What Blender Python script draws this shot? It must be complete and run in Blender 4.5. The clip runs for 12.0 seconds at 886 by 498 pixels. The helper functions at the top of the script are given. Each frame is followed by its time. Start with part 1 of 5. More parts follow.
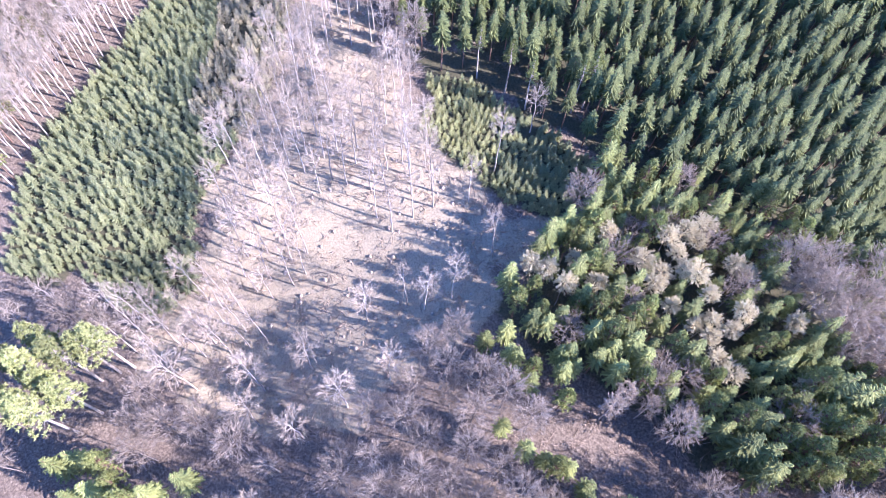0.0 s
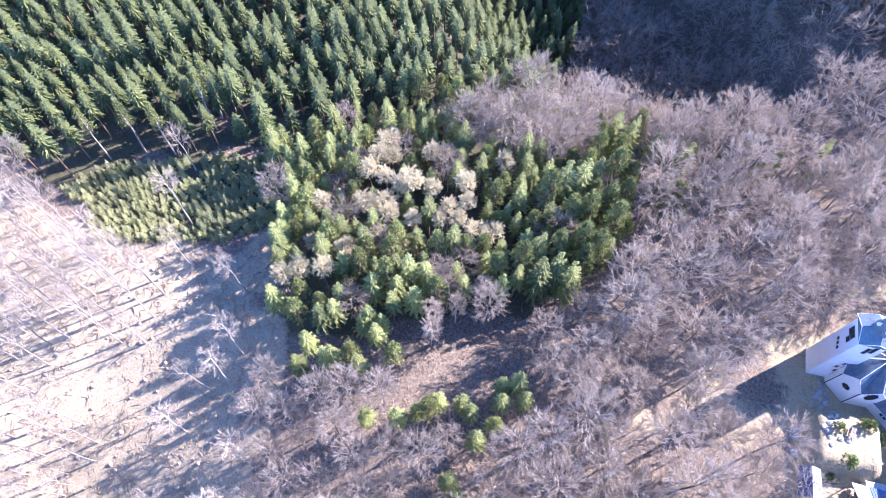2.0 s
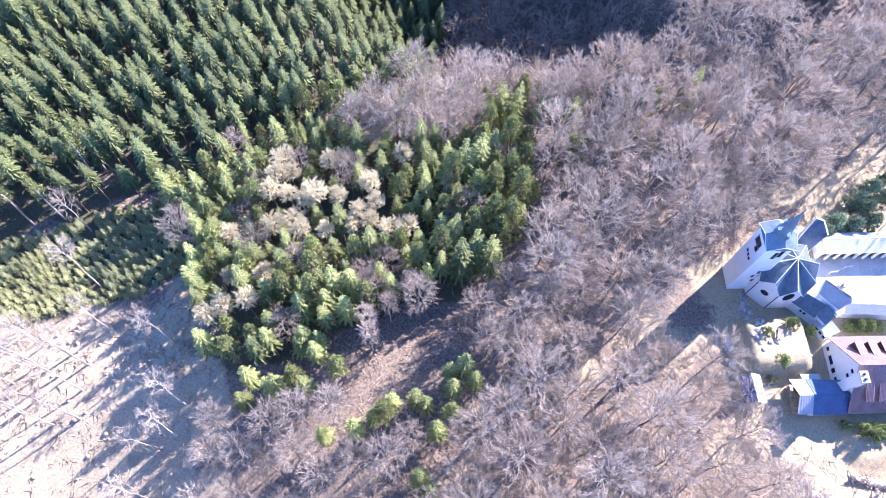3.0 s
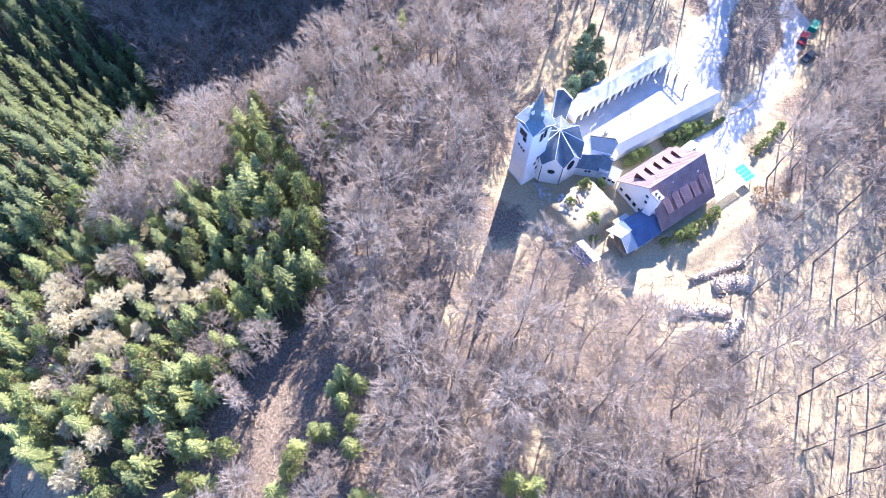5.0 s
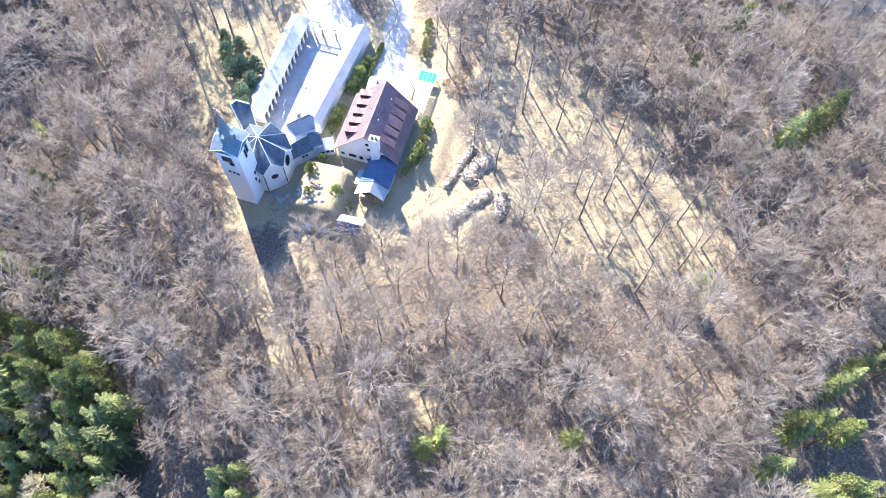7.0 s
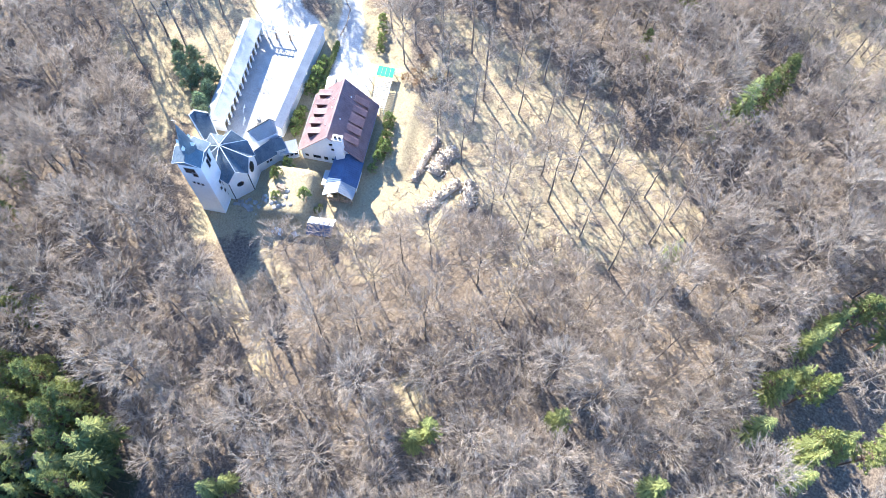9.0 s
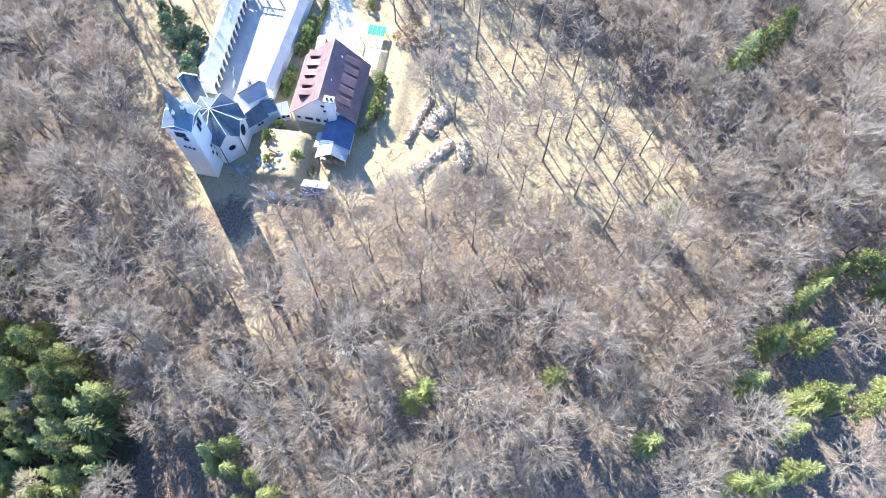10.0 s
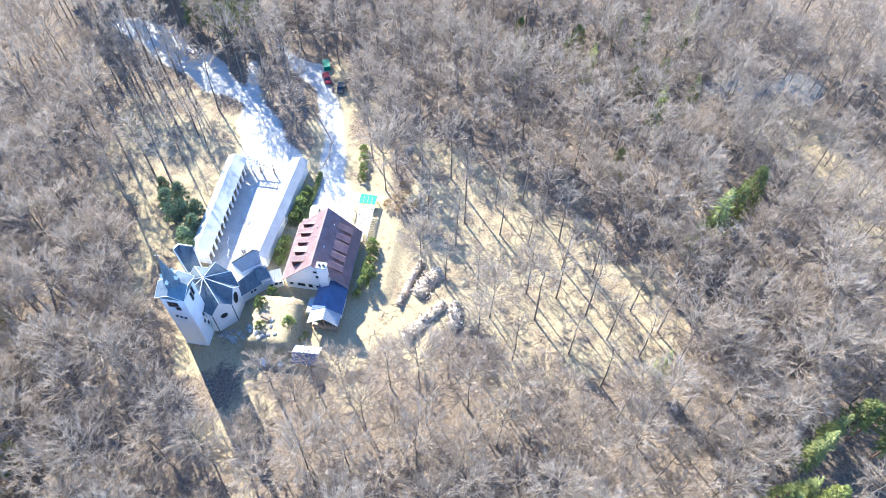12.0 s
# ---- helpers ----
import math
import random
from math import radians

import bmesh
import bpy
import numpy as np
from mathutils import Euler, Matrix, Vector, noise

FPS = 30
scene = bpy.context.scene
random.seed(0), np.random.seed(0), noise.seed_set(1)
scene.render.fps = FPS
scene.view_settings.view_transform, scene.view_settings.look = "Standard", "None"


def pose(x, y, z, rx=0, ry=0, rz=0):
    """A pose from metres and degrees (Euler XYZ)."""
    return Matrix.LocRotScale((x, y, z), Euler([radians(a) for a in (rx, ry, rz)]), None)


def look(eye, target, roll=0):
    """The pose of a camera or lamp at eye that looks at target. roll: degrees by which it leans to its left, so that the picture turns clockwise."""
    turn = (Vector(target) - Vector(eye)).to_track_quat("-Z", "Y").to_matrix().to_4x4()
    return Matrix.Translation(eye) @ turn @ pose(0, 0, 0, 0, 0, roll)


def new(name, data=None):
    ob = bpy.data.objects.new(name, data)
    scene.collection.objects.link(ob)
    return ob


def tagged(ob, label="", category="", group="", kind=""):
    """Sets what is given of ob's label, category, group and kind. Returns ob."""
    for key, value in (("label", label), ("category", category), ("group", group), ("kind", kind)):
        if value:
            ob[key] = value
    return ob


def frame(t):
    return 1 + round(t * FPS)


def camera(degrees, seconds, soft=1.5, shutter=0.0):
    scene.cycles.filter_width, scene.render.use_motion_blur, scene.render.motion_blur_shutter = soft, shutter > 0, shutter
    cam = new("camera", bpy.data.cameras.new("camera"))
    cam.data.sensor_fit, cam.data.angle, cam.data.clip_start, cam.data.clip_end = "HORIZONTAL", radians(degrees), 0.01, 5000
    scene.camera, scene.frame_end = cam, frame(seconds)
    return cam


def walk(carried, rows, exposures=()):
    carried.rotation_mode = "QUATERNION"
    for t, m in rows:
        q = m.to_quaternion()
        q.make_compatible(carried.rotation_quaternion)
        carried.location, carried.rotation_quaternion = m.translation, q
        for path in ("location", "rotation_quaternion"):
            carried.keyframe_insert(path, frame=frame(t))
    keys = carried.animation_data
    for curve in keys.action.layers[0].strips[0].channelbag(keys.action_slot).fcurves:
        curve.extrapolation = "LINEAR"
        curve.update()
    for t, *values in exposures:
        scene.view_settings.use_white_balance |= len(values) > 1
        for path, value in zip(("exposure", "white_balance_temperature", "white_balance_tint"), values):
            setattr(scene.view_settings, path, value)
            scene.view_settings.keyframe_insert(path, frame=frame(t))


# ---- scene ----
cam = camera(64.0, 12.0, soft=0.4)
PATH = [
    (0, (0.00, 0.00, 130.00), (2.43, 42.11, 39.33), 3.64),
    (0.5, (0.93, -0.54, 130.17), (7.79, 41.24, 39.57), 3.34),
    (1, (1.92, -1.09, 130.43), (18.15, 38.11, 39.87), 3.15),
    (1.5, (2.81, -1.55, 130.66), (27.99, 32.40, 40.04), 3.13),
    (2, (3.50, -1.93, 130.85), (34.21, 26.81, 40.12), 3.12),
    (2.5, (3.98, -2.38, 131.06), (38.07, 21.99, 40.26), 3.06),
    (2.7, (4.07, -2.56, 131.12), (39.34, 20.06, 40.32), 3.12),
    (4.3, (4.00, -4.27, 131.47), (45.29, 3.04, 40.69), 2.95),
    (4.5, (3.89, -4.45, 131.55), (45.78, 0.02, 40.86), 3.04),
    (5, (3.46, -4.89, 131.81), (45.70, -8.05, 41.23), 3.32),
    (5.5, (3.01, -5.41, 132.05), (43.95, -16.91, 41.55), 3.29),
    (6, (2.54, -5.99, 132.45), (39.75, -26.53, 41.93), 3.41),
    (6.5, (2.12, -6.63, 132.66), (34.76, -33.65, 42.08), 3.31),
    (7, (1.81, -6.94, 132.76), (32.49, -36.14, 42.17), 3.16),
    (9, (1.37, -7.17, 132.90), (28.99, -38.28, 41.97), 2.67),
    (9.5, (1.33, -7.23, 132.88), (25.93, -35.67, 40.22), 2.86),
    (10, (1.27, -7.29, 132.69), (24.99, -35.21, 39.65), 2.92),
    (10.5, (1.24, -7.32, 132.44), (27.27, -37.84, 40.84), 2.59),
    (11, (1.25, -7.38, 132.34), (31.35, -42.71, 43.76), 2.00),
    (11.5, (1.32, -7.49, 132.41), (33.27, -45.43, 45.58), 1.72),
    (12, (1.54, -7.60, 132.65), (37.89, -50.78, 50.10), 1.45),
]
walk(cam, [(t, look(eye, target, roll)) for t, eye, target, roll in PATH], exposures=[(0.0, 1.92, 5100, 32), (2.5, 2.22, 5250, 27), (4.5, 2.25, 5330, 24), (7.0, 2.15, 5600, 10), (12.0, 2.1, 5480, 5)])

# ---- light: a low spring sun in the east and a clear sky ----
SUN_AZIMUTH, SUN_ELEVATION = -18.0, 34.0
a, e = radians(SUN_AZIMUTH), radians(SUN_ELEVATION)
TO_SUN = Vector((math.cos(a) * math.cos(e), math.sin(a) * math.cos(e), math.sin(e)))
world = bpy.data.worlds.new("sky")
scene.world = world
world.use_nodes = True
wn = world.node_tree.nodes
sky = wn.new("ShaderNodeTexSky")
sky.sky_type, sky.sun_disc = "NISHITA", False
sky.sun_elevation, sky.sun_rotation = e, radians(90 - SUN_AZIMUTH)
sky.air_density, sky.dust_density, sky.ozone_density = 1.0, 0.0, 8.0
world.node_tree.links.new(sky.outputs[0], wn["Background"].inputs["Color"])
wn["Background"].inputs["Strength"].default_value = 0.14
sun = new("sun", bpy.data.lights.new("sun", "SUN"))
sun.data.energy, sun.data.angle, sun.data.color = 5.0, radians(0.5), (1.0, 0.865, 0.68)
sun.matrix_world = look(TO_SUN * 300, (0, 0, 0))


# ---- materials ----
def material(name, light, dark, scale=1.0, rough=0.85, metal=0.0, bump=0.2, vary=0.25, fine=8.0, spec=0.3, through_light=0.0):
    """A surface between two colours: large patches, fine grain, small relief and a shift from object to object."""
    m = bpy.data.materials.new(name)
    m.use_nodes = True
    n, l = m.node_tree.nodes, m.node_tree.links
    b = n["Principled BSDF"]
    geo = n.new("ShaderNodeNewGeometry")
    big, small = n.new("ShaderNodeTexNoise"), n.new("ShaderNodeTexNoise")
    big.inputs["Scale"].default_value, big.inputs["Detail"].default_value = scale, 5
    small.inputs["Scale"].default_value, small.inputs["Detail"].default_value = scale * fine, 4
    l.new(geo.outputs["Position"], big.inputs["Vector"])
    l.new(geo.outputs["Position"], small.inputs["Vector"])
    mix = n.new("ShaderNodeMath")
    mix.operation = "ADD"
    l.new(big.outputs["Fac"], mix.inputs[0])
    l.new(small.outputs["Fac"], mix.inputs[1])
    ramp = n.new("ShaderNodeMapRange")
    ramp.inputs["From Min"].default_value, ramp.inputs["From Max"].default_value = 0.72, 1.28
    l.new(mix.outputs[0], ramp.inputs["Value"])
    col = n.new("ShaderNodeMix")
    col.data_type = "RGBA"
    col.inputs[6].default_value, col.inputs[7].default_value = (*dark, 1), (*light, 1)
    l.new(ramp.outputs[0], col.inputs[0])
    info, hsv, rng = n.new("ShaderNodeObjectInfo"), n.new("ShaderNodeHueSaturation"), n.new("ShaderNodeMapRange")
    rng.inputs["To Min"].default_value, rng.inputs["To Max"].default_value = 1 - vary, 1 + vary
    l.new(info.outputs["Random"], rng.inputs["Value"])
    l.new(rng.outputs[0], hsv.inputs["Value"])
    l.new(col.outputs[2], hsv.inputs["Color"])
    l.new(hsv.outputs[0], b.inputs["Base Color"])
    b.inputs["Roughness"].default_value, b.inputs["Metallic"].default_value = rough, metal
    b.inputs["Specular IOR Level"].default_value = spec
    if bump:
        bp = n.new("ShaderNodeBump")
        bp.inputs["Strength"].default_value = bump
        l.new(small.outputs["Fac"], bp.inputs["Height"])
        l.new(bp.outputs[0], b.inputs["Normal"])
    if through_light:
        tr, mx = n.new("ShaderNodeBsdfTranslucent"), n.new("ShaderNodeMixShader")
        mx.inputs[0].default_value = through_light
        l.new(hsv.outputs[0], tr.inputs["Color"])
        l.new(b.outputs[0], mx.inputs[1])
        l.new(tr.outputs[0], mx.inputs[2])
        l.new(mx.outputs[0], n["Material Output"].inputs["Surface"])
    return m


def island_vary(m, amount):
    """Lets each separate piece of a joined mesh differ in brightness."""
    n, l = m.node_tree.nodes, m.node_tree.links
    geo = next(k for k in n if k.type == "NEW_GEOMETRY")
    hsv = next(k for k in n if k.type == "HUE_SAT")
    rng = n.new("ShaderNodeMapRange")
    rng.inputs["To Min"].default_value, rng.inputs["To Max"].default_value = 1 - amount, 1 + amount
    mul = n.new("ShaderNodeMath")
    mul.operation = "MULTIPLY"
    l.new(geo.outputs["Random Per Island"], rng.inputs["Value"])
    l.new(rng.outputs[0], mul.inputs[0])
    l.new(hsv.inputs["Value"].links[0].from_socket, mul.inputs[1])
    l.new(mul.outputs[0], hsv.inputs["Value"])
    return m


BARK_GREY = material("grey_bark", (0.27, 0.235, 0.205), (0.11, 0.09, 0.078), 0.5)
BARK_PALE = material("pale_bark", (0.55, 0.49, 0.43), (0.30, 0.255, 0.22), 0.5)
BARK_RED = material("reddish_bark", (0.26, 0.16, 0.11), (0.12, 0.075, 0.055), 0.5)
TWIG = island_vary(material("bare_twigs", (0.475, 0.40, 0.325), (0.28, 0.228, 0.182), 0.1, bump=0, vary=0.1, through_light=0.38), 0.4)
TWIG_PALE = island_vary(material("pale_twigs", (0.52, 0.435, 0.34), (0.32, 0.255, 0.19), 0.08, bump=0, through_light=0.2), 0.3)
CATKIN = island_vary(material("catkin_twigs", (0.72, 0.645, 0.43), (0.55, 0.48, 0.31), 0.1, bump=0, vary=0.12, through_light=0.32), 0.2)
NEEDLE_DARK = island_vary(material("dark_needles", (0.185, 0.205, 0.07), (0.068, 0.086, 0.033), 0.15, rough=0.7, bump=0, vary=0.12, through_light=0.15), 0.3)
NEEDLE_MID = island_vary(material("green_needles", (0.305, 0.315, 0.105), (0.13, 0.155, 0.052), 0.15, rough=0.7, bump=0, through_light=0.22), 0.3)
NEEDLE_LIGHT = island_vary(material("light_needles", (0.37, 0.385, 0.13), (0.18, 0.21, 0.075), 0.15, rough=0.7, bump=0, through_light=0.28), 0.3)
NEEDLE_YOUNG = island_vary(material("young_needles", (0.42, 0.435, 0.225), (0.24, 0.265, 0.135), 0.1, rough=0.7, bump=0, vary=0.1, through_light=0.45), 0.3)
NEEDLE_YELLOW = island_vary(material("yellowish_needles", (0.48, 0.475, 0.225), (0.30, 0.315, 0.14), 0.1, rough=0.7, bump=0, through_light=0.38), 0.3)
NEEDLE_PINE = island_vary(material("pale_pine_crowns", (0.43, 0.44, 0.18), (0.26, 0.28, 0.11), 0.15, rough=0.7, bump=0, through_light=0.3), 0.3)
BROWN_NEEDLE = island_vary(material("brown_larch_twigs", (0.52, 0.465, 0.29), (0.33, 0.29, 0.175), 0.1, bump=0, through_light=0.25), 0.3)


# ---- mesh helpers ----
def mesh_of(name, verts, faces, mats, index=None):
    """A mesh from arrays of triangles."""
    me = bpy.data.meshes.new(name)
    v, f = np.asarray(verts, np.float32), np.asarray(faces, np.int32)
    me.vertices.add(len(v))
    me.vertices.foreach_set("co", v.ravel())
    me.loops.add(3 * len(f))
    me.loops.foreach_set("vertex_index", f.ravel())
    me.polygons.add(len(f))
    me.polygons.foreach_set("loop_start", np.arange(0, 3 * len(f), 3, dtype=np.int32))
    for m in mats:
        me.materials.append(m)
    if index is not None:
        me.polygons.foreach_set("material_index", np.asarray(index, np.int32))
    me.update(calc_edges=True)
    return me


class Soup:
    """Triangles gathered piece by piece."""

    def __init__(self):
        self.v, self.f = [], []

    def tri(self, a, b, c):
        k = len(self.v)
        self.v += [tuple(a), tuple(b), tuple(c)]
        self.f.append((k, k + 1, k + 2))

    def tube(self, pts, radii, sides=5):
        k, n = len(self.v), len(pts)
        for i, (p, r) in enumerate(zip(pts, radii)):
            d = (Vector(pts[min(i + 1, n - 1)]) - Vector(pts[max(i - 1, 0)])).normalized()
            s = d.cross(Vector((0.31, 0.87, 0.38))).normalized()
            t = d.cross(s)
            for j in range(sides):
                w = 2 * math.pi * j / sides
                self.v.append(tuple(Vector(p) + r * (math.cos(w) * s + math.sin(w) * t)))
        for i in range(n - 1):
            for j in range(sides):
                a, b = k + i * sides + j, k + i * sides + (j + 1) % sides
                self.f += [(a, b, b + sides), (a, b + sides, a + sides)]

    def blade(self, rng, p, q, r):
        """A hair-thin twig from p to its tip q."""
        d = q - p
        s = d.cross(Vector((rng.gauss(0, 1), rng.gauss(0, 1), rng.gauss(0, 1))))
        s = s * (r / max(s.length, 1e-6))
        self.tri(p + s, p - s, q)

    def spike(self, p, q, r):
        """A thin three-sided twig from p to its tip q."""
        d = (q - p).normalized()
        s = d.cross(Vector((0.31, 0.87, 0.38))).normalized() * r
        t = d.cross(s)
        k = len(self.v)
        self.v += [tuple(p + s), tuple(p - 0.5 * s + 0.87 * t), tuple(p - 0.5 * s - 0.87 * t), tuple(q)]
        self.f += [(k, k + 1, k + 3), (k + 1, k + 2, k + 3), (k + 2, k, k + 3)]


def part(name, data, parent, label="", m=None):
    """One mesh object under a thing or under a part."""
    ob = new(name, data)
    ob.parent = parent
    if m is not None:
        ob.matrix_basis = m
    return tagged(ob, label)


# ---- trees ----
def turned(rng, d, low, high):
    """A direction that leaves d by an angle between low and high degrees, any way round."""
    side = d.orthogonal().normalized()
    side.rotate(Matrix.Rotation(rng.uniform(0, 2 * math.pi), 3, d))
    ang = radians(rng.uniform(low, high))
    return (d * math.cos(ang) + side * math.sin(ang)).normalized()


def bare_tree(seed, h, spread, clear=0.35, limbs=13, subs=6, twigs=9, lean=0.03, twig_r=0.04, trunk_r=0.2, reach=1.0, slight=False, sprigs=3, fine_limbs=False):
    """Trunk with limbs, and a domed crown of fine twigs, of a leafless tree."""
    rng = random.Random(seed)
    wood, crown = Soup(), Soup()
    axis = [Vector((0, 0, -0.4))]
    bend = Vector((rng.uniform(-lean, lean), rng.uniform(-lean, lean), 0))
    for i in range(1, 7):
        u = i / 6
        axis.append(Vector((bend.x * h * u * u + rng.uniform(-0.15, 0.15), bend.y * h * u * u + rng.uniform(-0.15, 0.15), h * 0.88 * u)))
    wood.tube(axis, [trunk_r * (1 - 0.85 * i / 6) for i in range(7)], 6)

    def along(u):
        u = min(max(u, 0.0), 0.999)
        k = min(int(u * 6), 5)
        return axis[k].lerp(axis[k + 1], u * 6 - k)

    depth = h * (1 - clear) * 0.5
    mid = along((h - depth) / (0.88 * h) if depth > 0.12 * h else 0.95)
    mid = Vector((mid.x, mid.y, h - depth))
    lobes = [(rng.uniform(0, 6.283), rng.uniform(-0.25, 0.25)) for _ in range(4)]

    def shell(k, n, r):
        z = 1 - 1.55 * (k + 0.5) / n
        w = 2.39996 * k + rng.uniform(-0.3, 0.3)
        q = math.sqrt(max(0.02, 1 - z * z))
        out = spread * (1 + sum(g * math.cos(w - p) for p, g in lobes)) * r
        return mid + Vector((math.cos(w) * q * out, math.sin(w) * q * out, z * depth * r))

    for i in range(limbs):
        t = shell(i, limbs, rng.uniform(0.6, 0.85))
        away = math.hypot(t.x - mid.x, t.y - mid.y)
        p = along((t.z - 0.75 * away - 0.1 * depth) / (0.88 * h))
        q = p.lerp(t, 0.5) + Vector((0, 0, -0.1 * away))
        r = trunk_r * rng.uniform(0.2, 0.3)
        (crown if fine_limbs else wood).tube([p, q, t], [r, r * 0.7, r * 0.35], 4)
        near = spread * 0.3
        for k in range(subs):
            u = 0.2 + 0.8 * (k + rng.random()) / subs
            a = p.lerp(q, u * 2) if u < 0.5 else q.lerp(t, u * 2 - 1)
            e = t + Vector((rng.gauss(0, near), rng.gauss(0, near), rng.gauss(0.05 * depth, 0.25 * depth)))
            off = e - mid
            full = math.sqrt((off.x * off.x + off.y * off.y) / spread ** 2 + off.z * off.z / depth ** 2)
            e = mid + off * (min(max(full, 0.7), 1.05) / max(full, 0.05))
            ln = (e - a).length
            bow = Vector((rng.gauss(0, 0.07), rng.gauss(0, 0.07), rng.uniform(-0.16, 0.2))) * ln
            bough = [a, a.lerp(e, 0.35) + bow, a.lerp(e, 0.7) + bow * 0.8 + Vector((rng.gauss(0, 0.04), rng.gauss(0, 0.04), 0)) * ln, e]
            if slight:
                crown.tube([bough[0], bough[2], e], [twig_r * 1.2, twig_r, twig_r * 0.4], 3)
            else:
                crown.tube(bough, [twig_r * 1.4, twig_r * 1.15, twig_r * 0.85, twig_r * 0.4], 3)
            for w in range(twigs):
                v = (0.22 + 0.78 * (w + rng.random()) / twigs) * 2.999
                c = int(v)
                b = bough[c].lerp(bough[c + 1], v - c)
                d = ((bough[c + 1] - bough[c]).normalized() + (b - mid).normalized() * 0.55 + Vector((0, 0, 0.22))).normalized()
                f = b + turned(rng, d, 6, 36) * rng.uniform(0.55, 1.1) * reach
                crown.blade(rng, b, f, twig_r)
                for k in range(2 if slight else sprigs):
                    g = b.lerp(f, 0.2 + 0.65 * rng.random())
                    crown.blade(rng, g, g + turned(rng, (f - b).normalized(), 14, 38) * (f - b).length * rng.uniform(0.4, 0.7), twig_r * 0.8)
    return wood, crown


def conifer(seed, h, radius, levels=17, fans=7, low=0.12, droop=0.35, sprays=4, curve=0.85, width=0.2):
    """Trunk, and a crown of drooping branches in whorls, each with side sprays."""
    rng = random.Random(seed)
    wood, crown = Soup(), Soup()
    wood.tube([Vector((0, 0, -0.4)), Vector((0, 0, h * 0.5)), Vector((0, 0, h * 0.98))], [h * 0.011, h * 0.007, 0.02], 6)
    for i in range(levels):
        u = (i + rng.uniform(-0.2, 0.2)) / (levels - 1)
        u = min(max(u, 0.0), 1.0)
        z = h * (low + (1 - low) * u)
        size = radius * (1 - u) ** curve * rng.uniform(0.85, 1.1) + 0.06 * radius
        for j in range(fans if u < 0.85 else 4):
            w = 2 * math.pi * (j + 0.5 * (i % 2)) / fans + rng.uniform(-0.3, 0.3)
            out = Vector((math.cos(w), math.sin(w), 0))
            side = Vector((-out.y, out.x, 0))
            ln = size * rng.uniform(0.72, 1.18)
            fall = droop * (1.1 - u)
            tip = Vector((0, 0, z)) + out * ln + Vector((0, 0, ln * (0.25 - fall * 1.6)))
            mid = Vector((0, 0, z)) + out * ln * 0.55 + Vector((0, 0, ln * 0.08))
            wide = max(ln * width, 0.07 * radius)
            lift = Vector((0, 0, wide * 0.55))
            base = Vector((0, 0, z))
            crown.tri(base, mid - side * wide - lift, tip)
            crown.tri(base, tip, mid + side * wide - lift)
            for k in range(sprays):
                at = base.lerp(tip, 0.3 + 0.6 * (k + rng.random()) / sprays)
                for sgn in (-1, 1):
                    e = at + (side * sgn * rng.uniform(0.7, 1.1) + out * 0.7) * wide * 1.25 - Vector((0, 0, wide * rng.uniform(0.3, 0.9)))
                    crown.tri(at + Vector((0, 0, wide * 0.15)), e, at + out * wide * 0.7 - lift * 0.3)
    return wood, crown


def pine(seed, h, radius, clusters=46, clear=0.45, spikes=15):
    """A conifer with a loose rounded crown of needle tufts."""
    rng = random.Random(seed)
    wood, crown = Soup(), Soup()
    wood.tube([Vector((0, 0, -0.4)), Vector((rng.uniform(-.3, .3), 0, h * 0.5)), Vector((0, rng.uniform(-.3, .3), h * 0.95))], [h * 0.012, h * 0.008, 0.04], 6)
    for i in range(clusters):
        u = (i + rng.random()) / clusters
        z = h * (clear + (1 - clear) * u)
        r = radius * (1.05 - u) ** 0.55 * math.sqrt(rng.uniform(0.12, 1))
        w = 2.4 * i + rng.uniform(-0.4, 0.4)
        c = Vector((math.cos(w) * r, math.sin(w) * r, z))
        wood.spike(Vector((0, 0, z - 0.4 * r)), c, 0.05)
        size = radius * rng.uniform(0.26, 0.42) * (50 / max(50, clusters)) ** 0.5
        for k in range(spikes):
            d = Vector((rng.gauss(0, 1), rng.gauss(0, 1), rng.gauss(0.35, 0.7))).normalized()
            s = d.orthogonal().normalized() * size * 0.2
            crown.tri(c + s, c - s, c + d * size)
            s2 = d.cross(s).normalized() * size * 0.17
            crown.tri(c + s2 + d * size * 0.3, c - s2 + d * size * 0.3, c + d * size * 1.1)
    return wood, crown


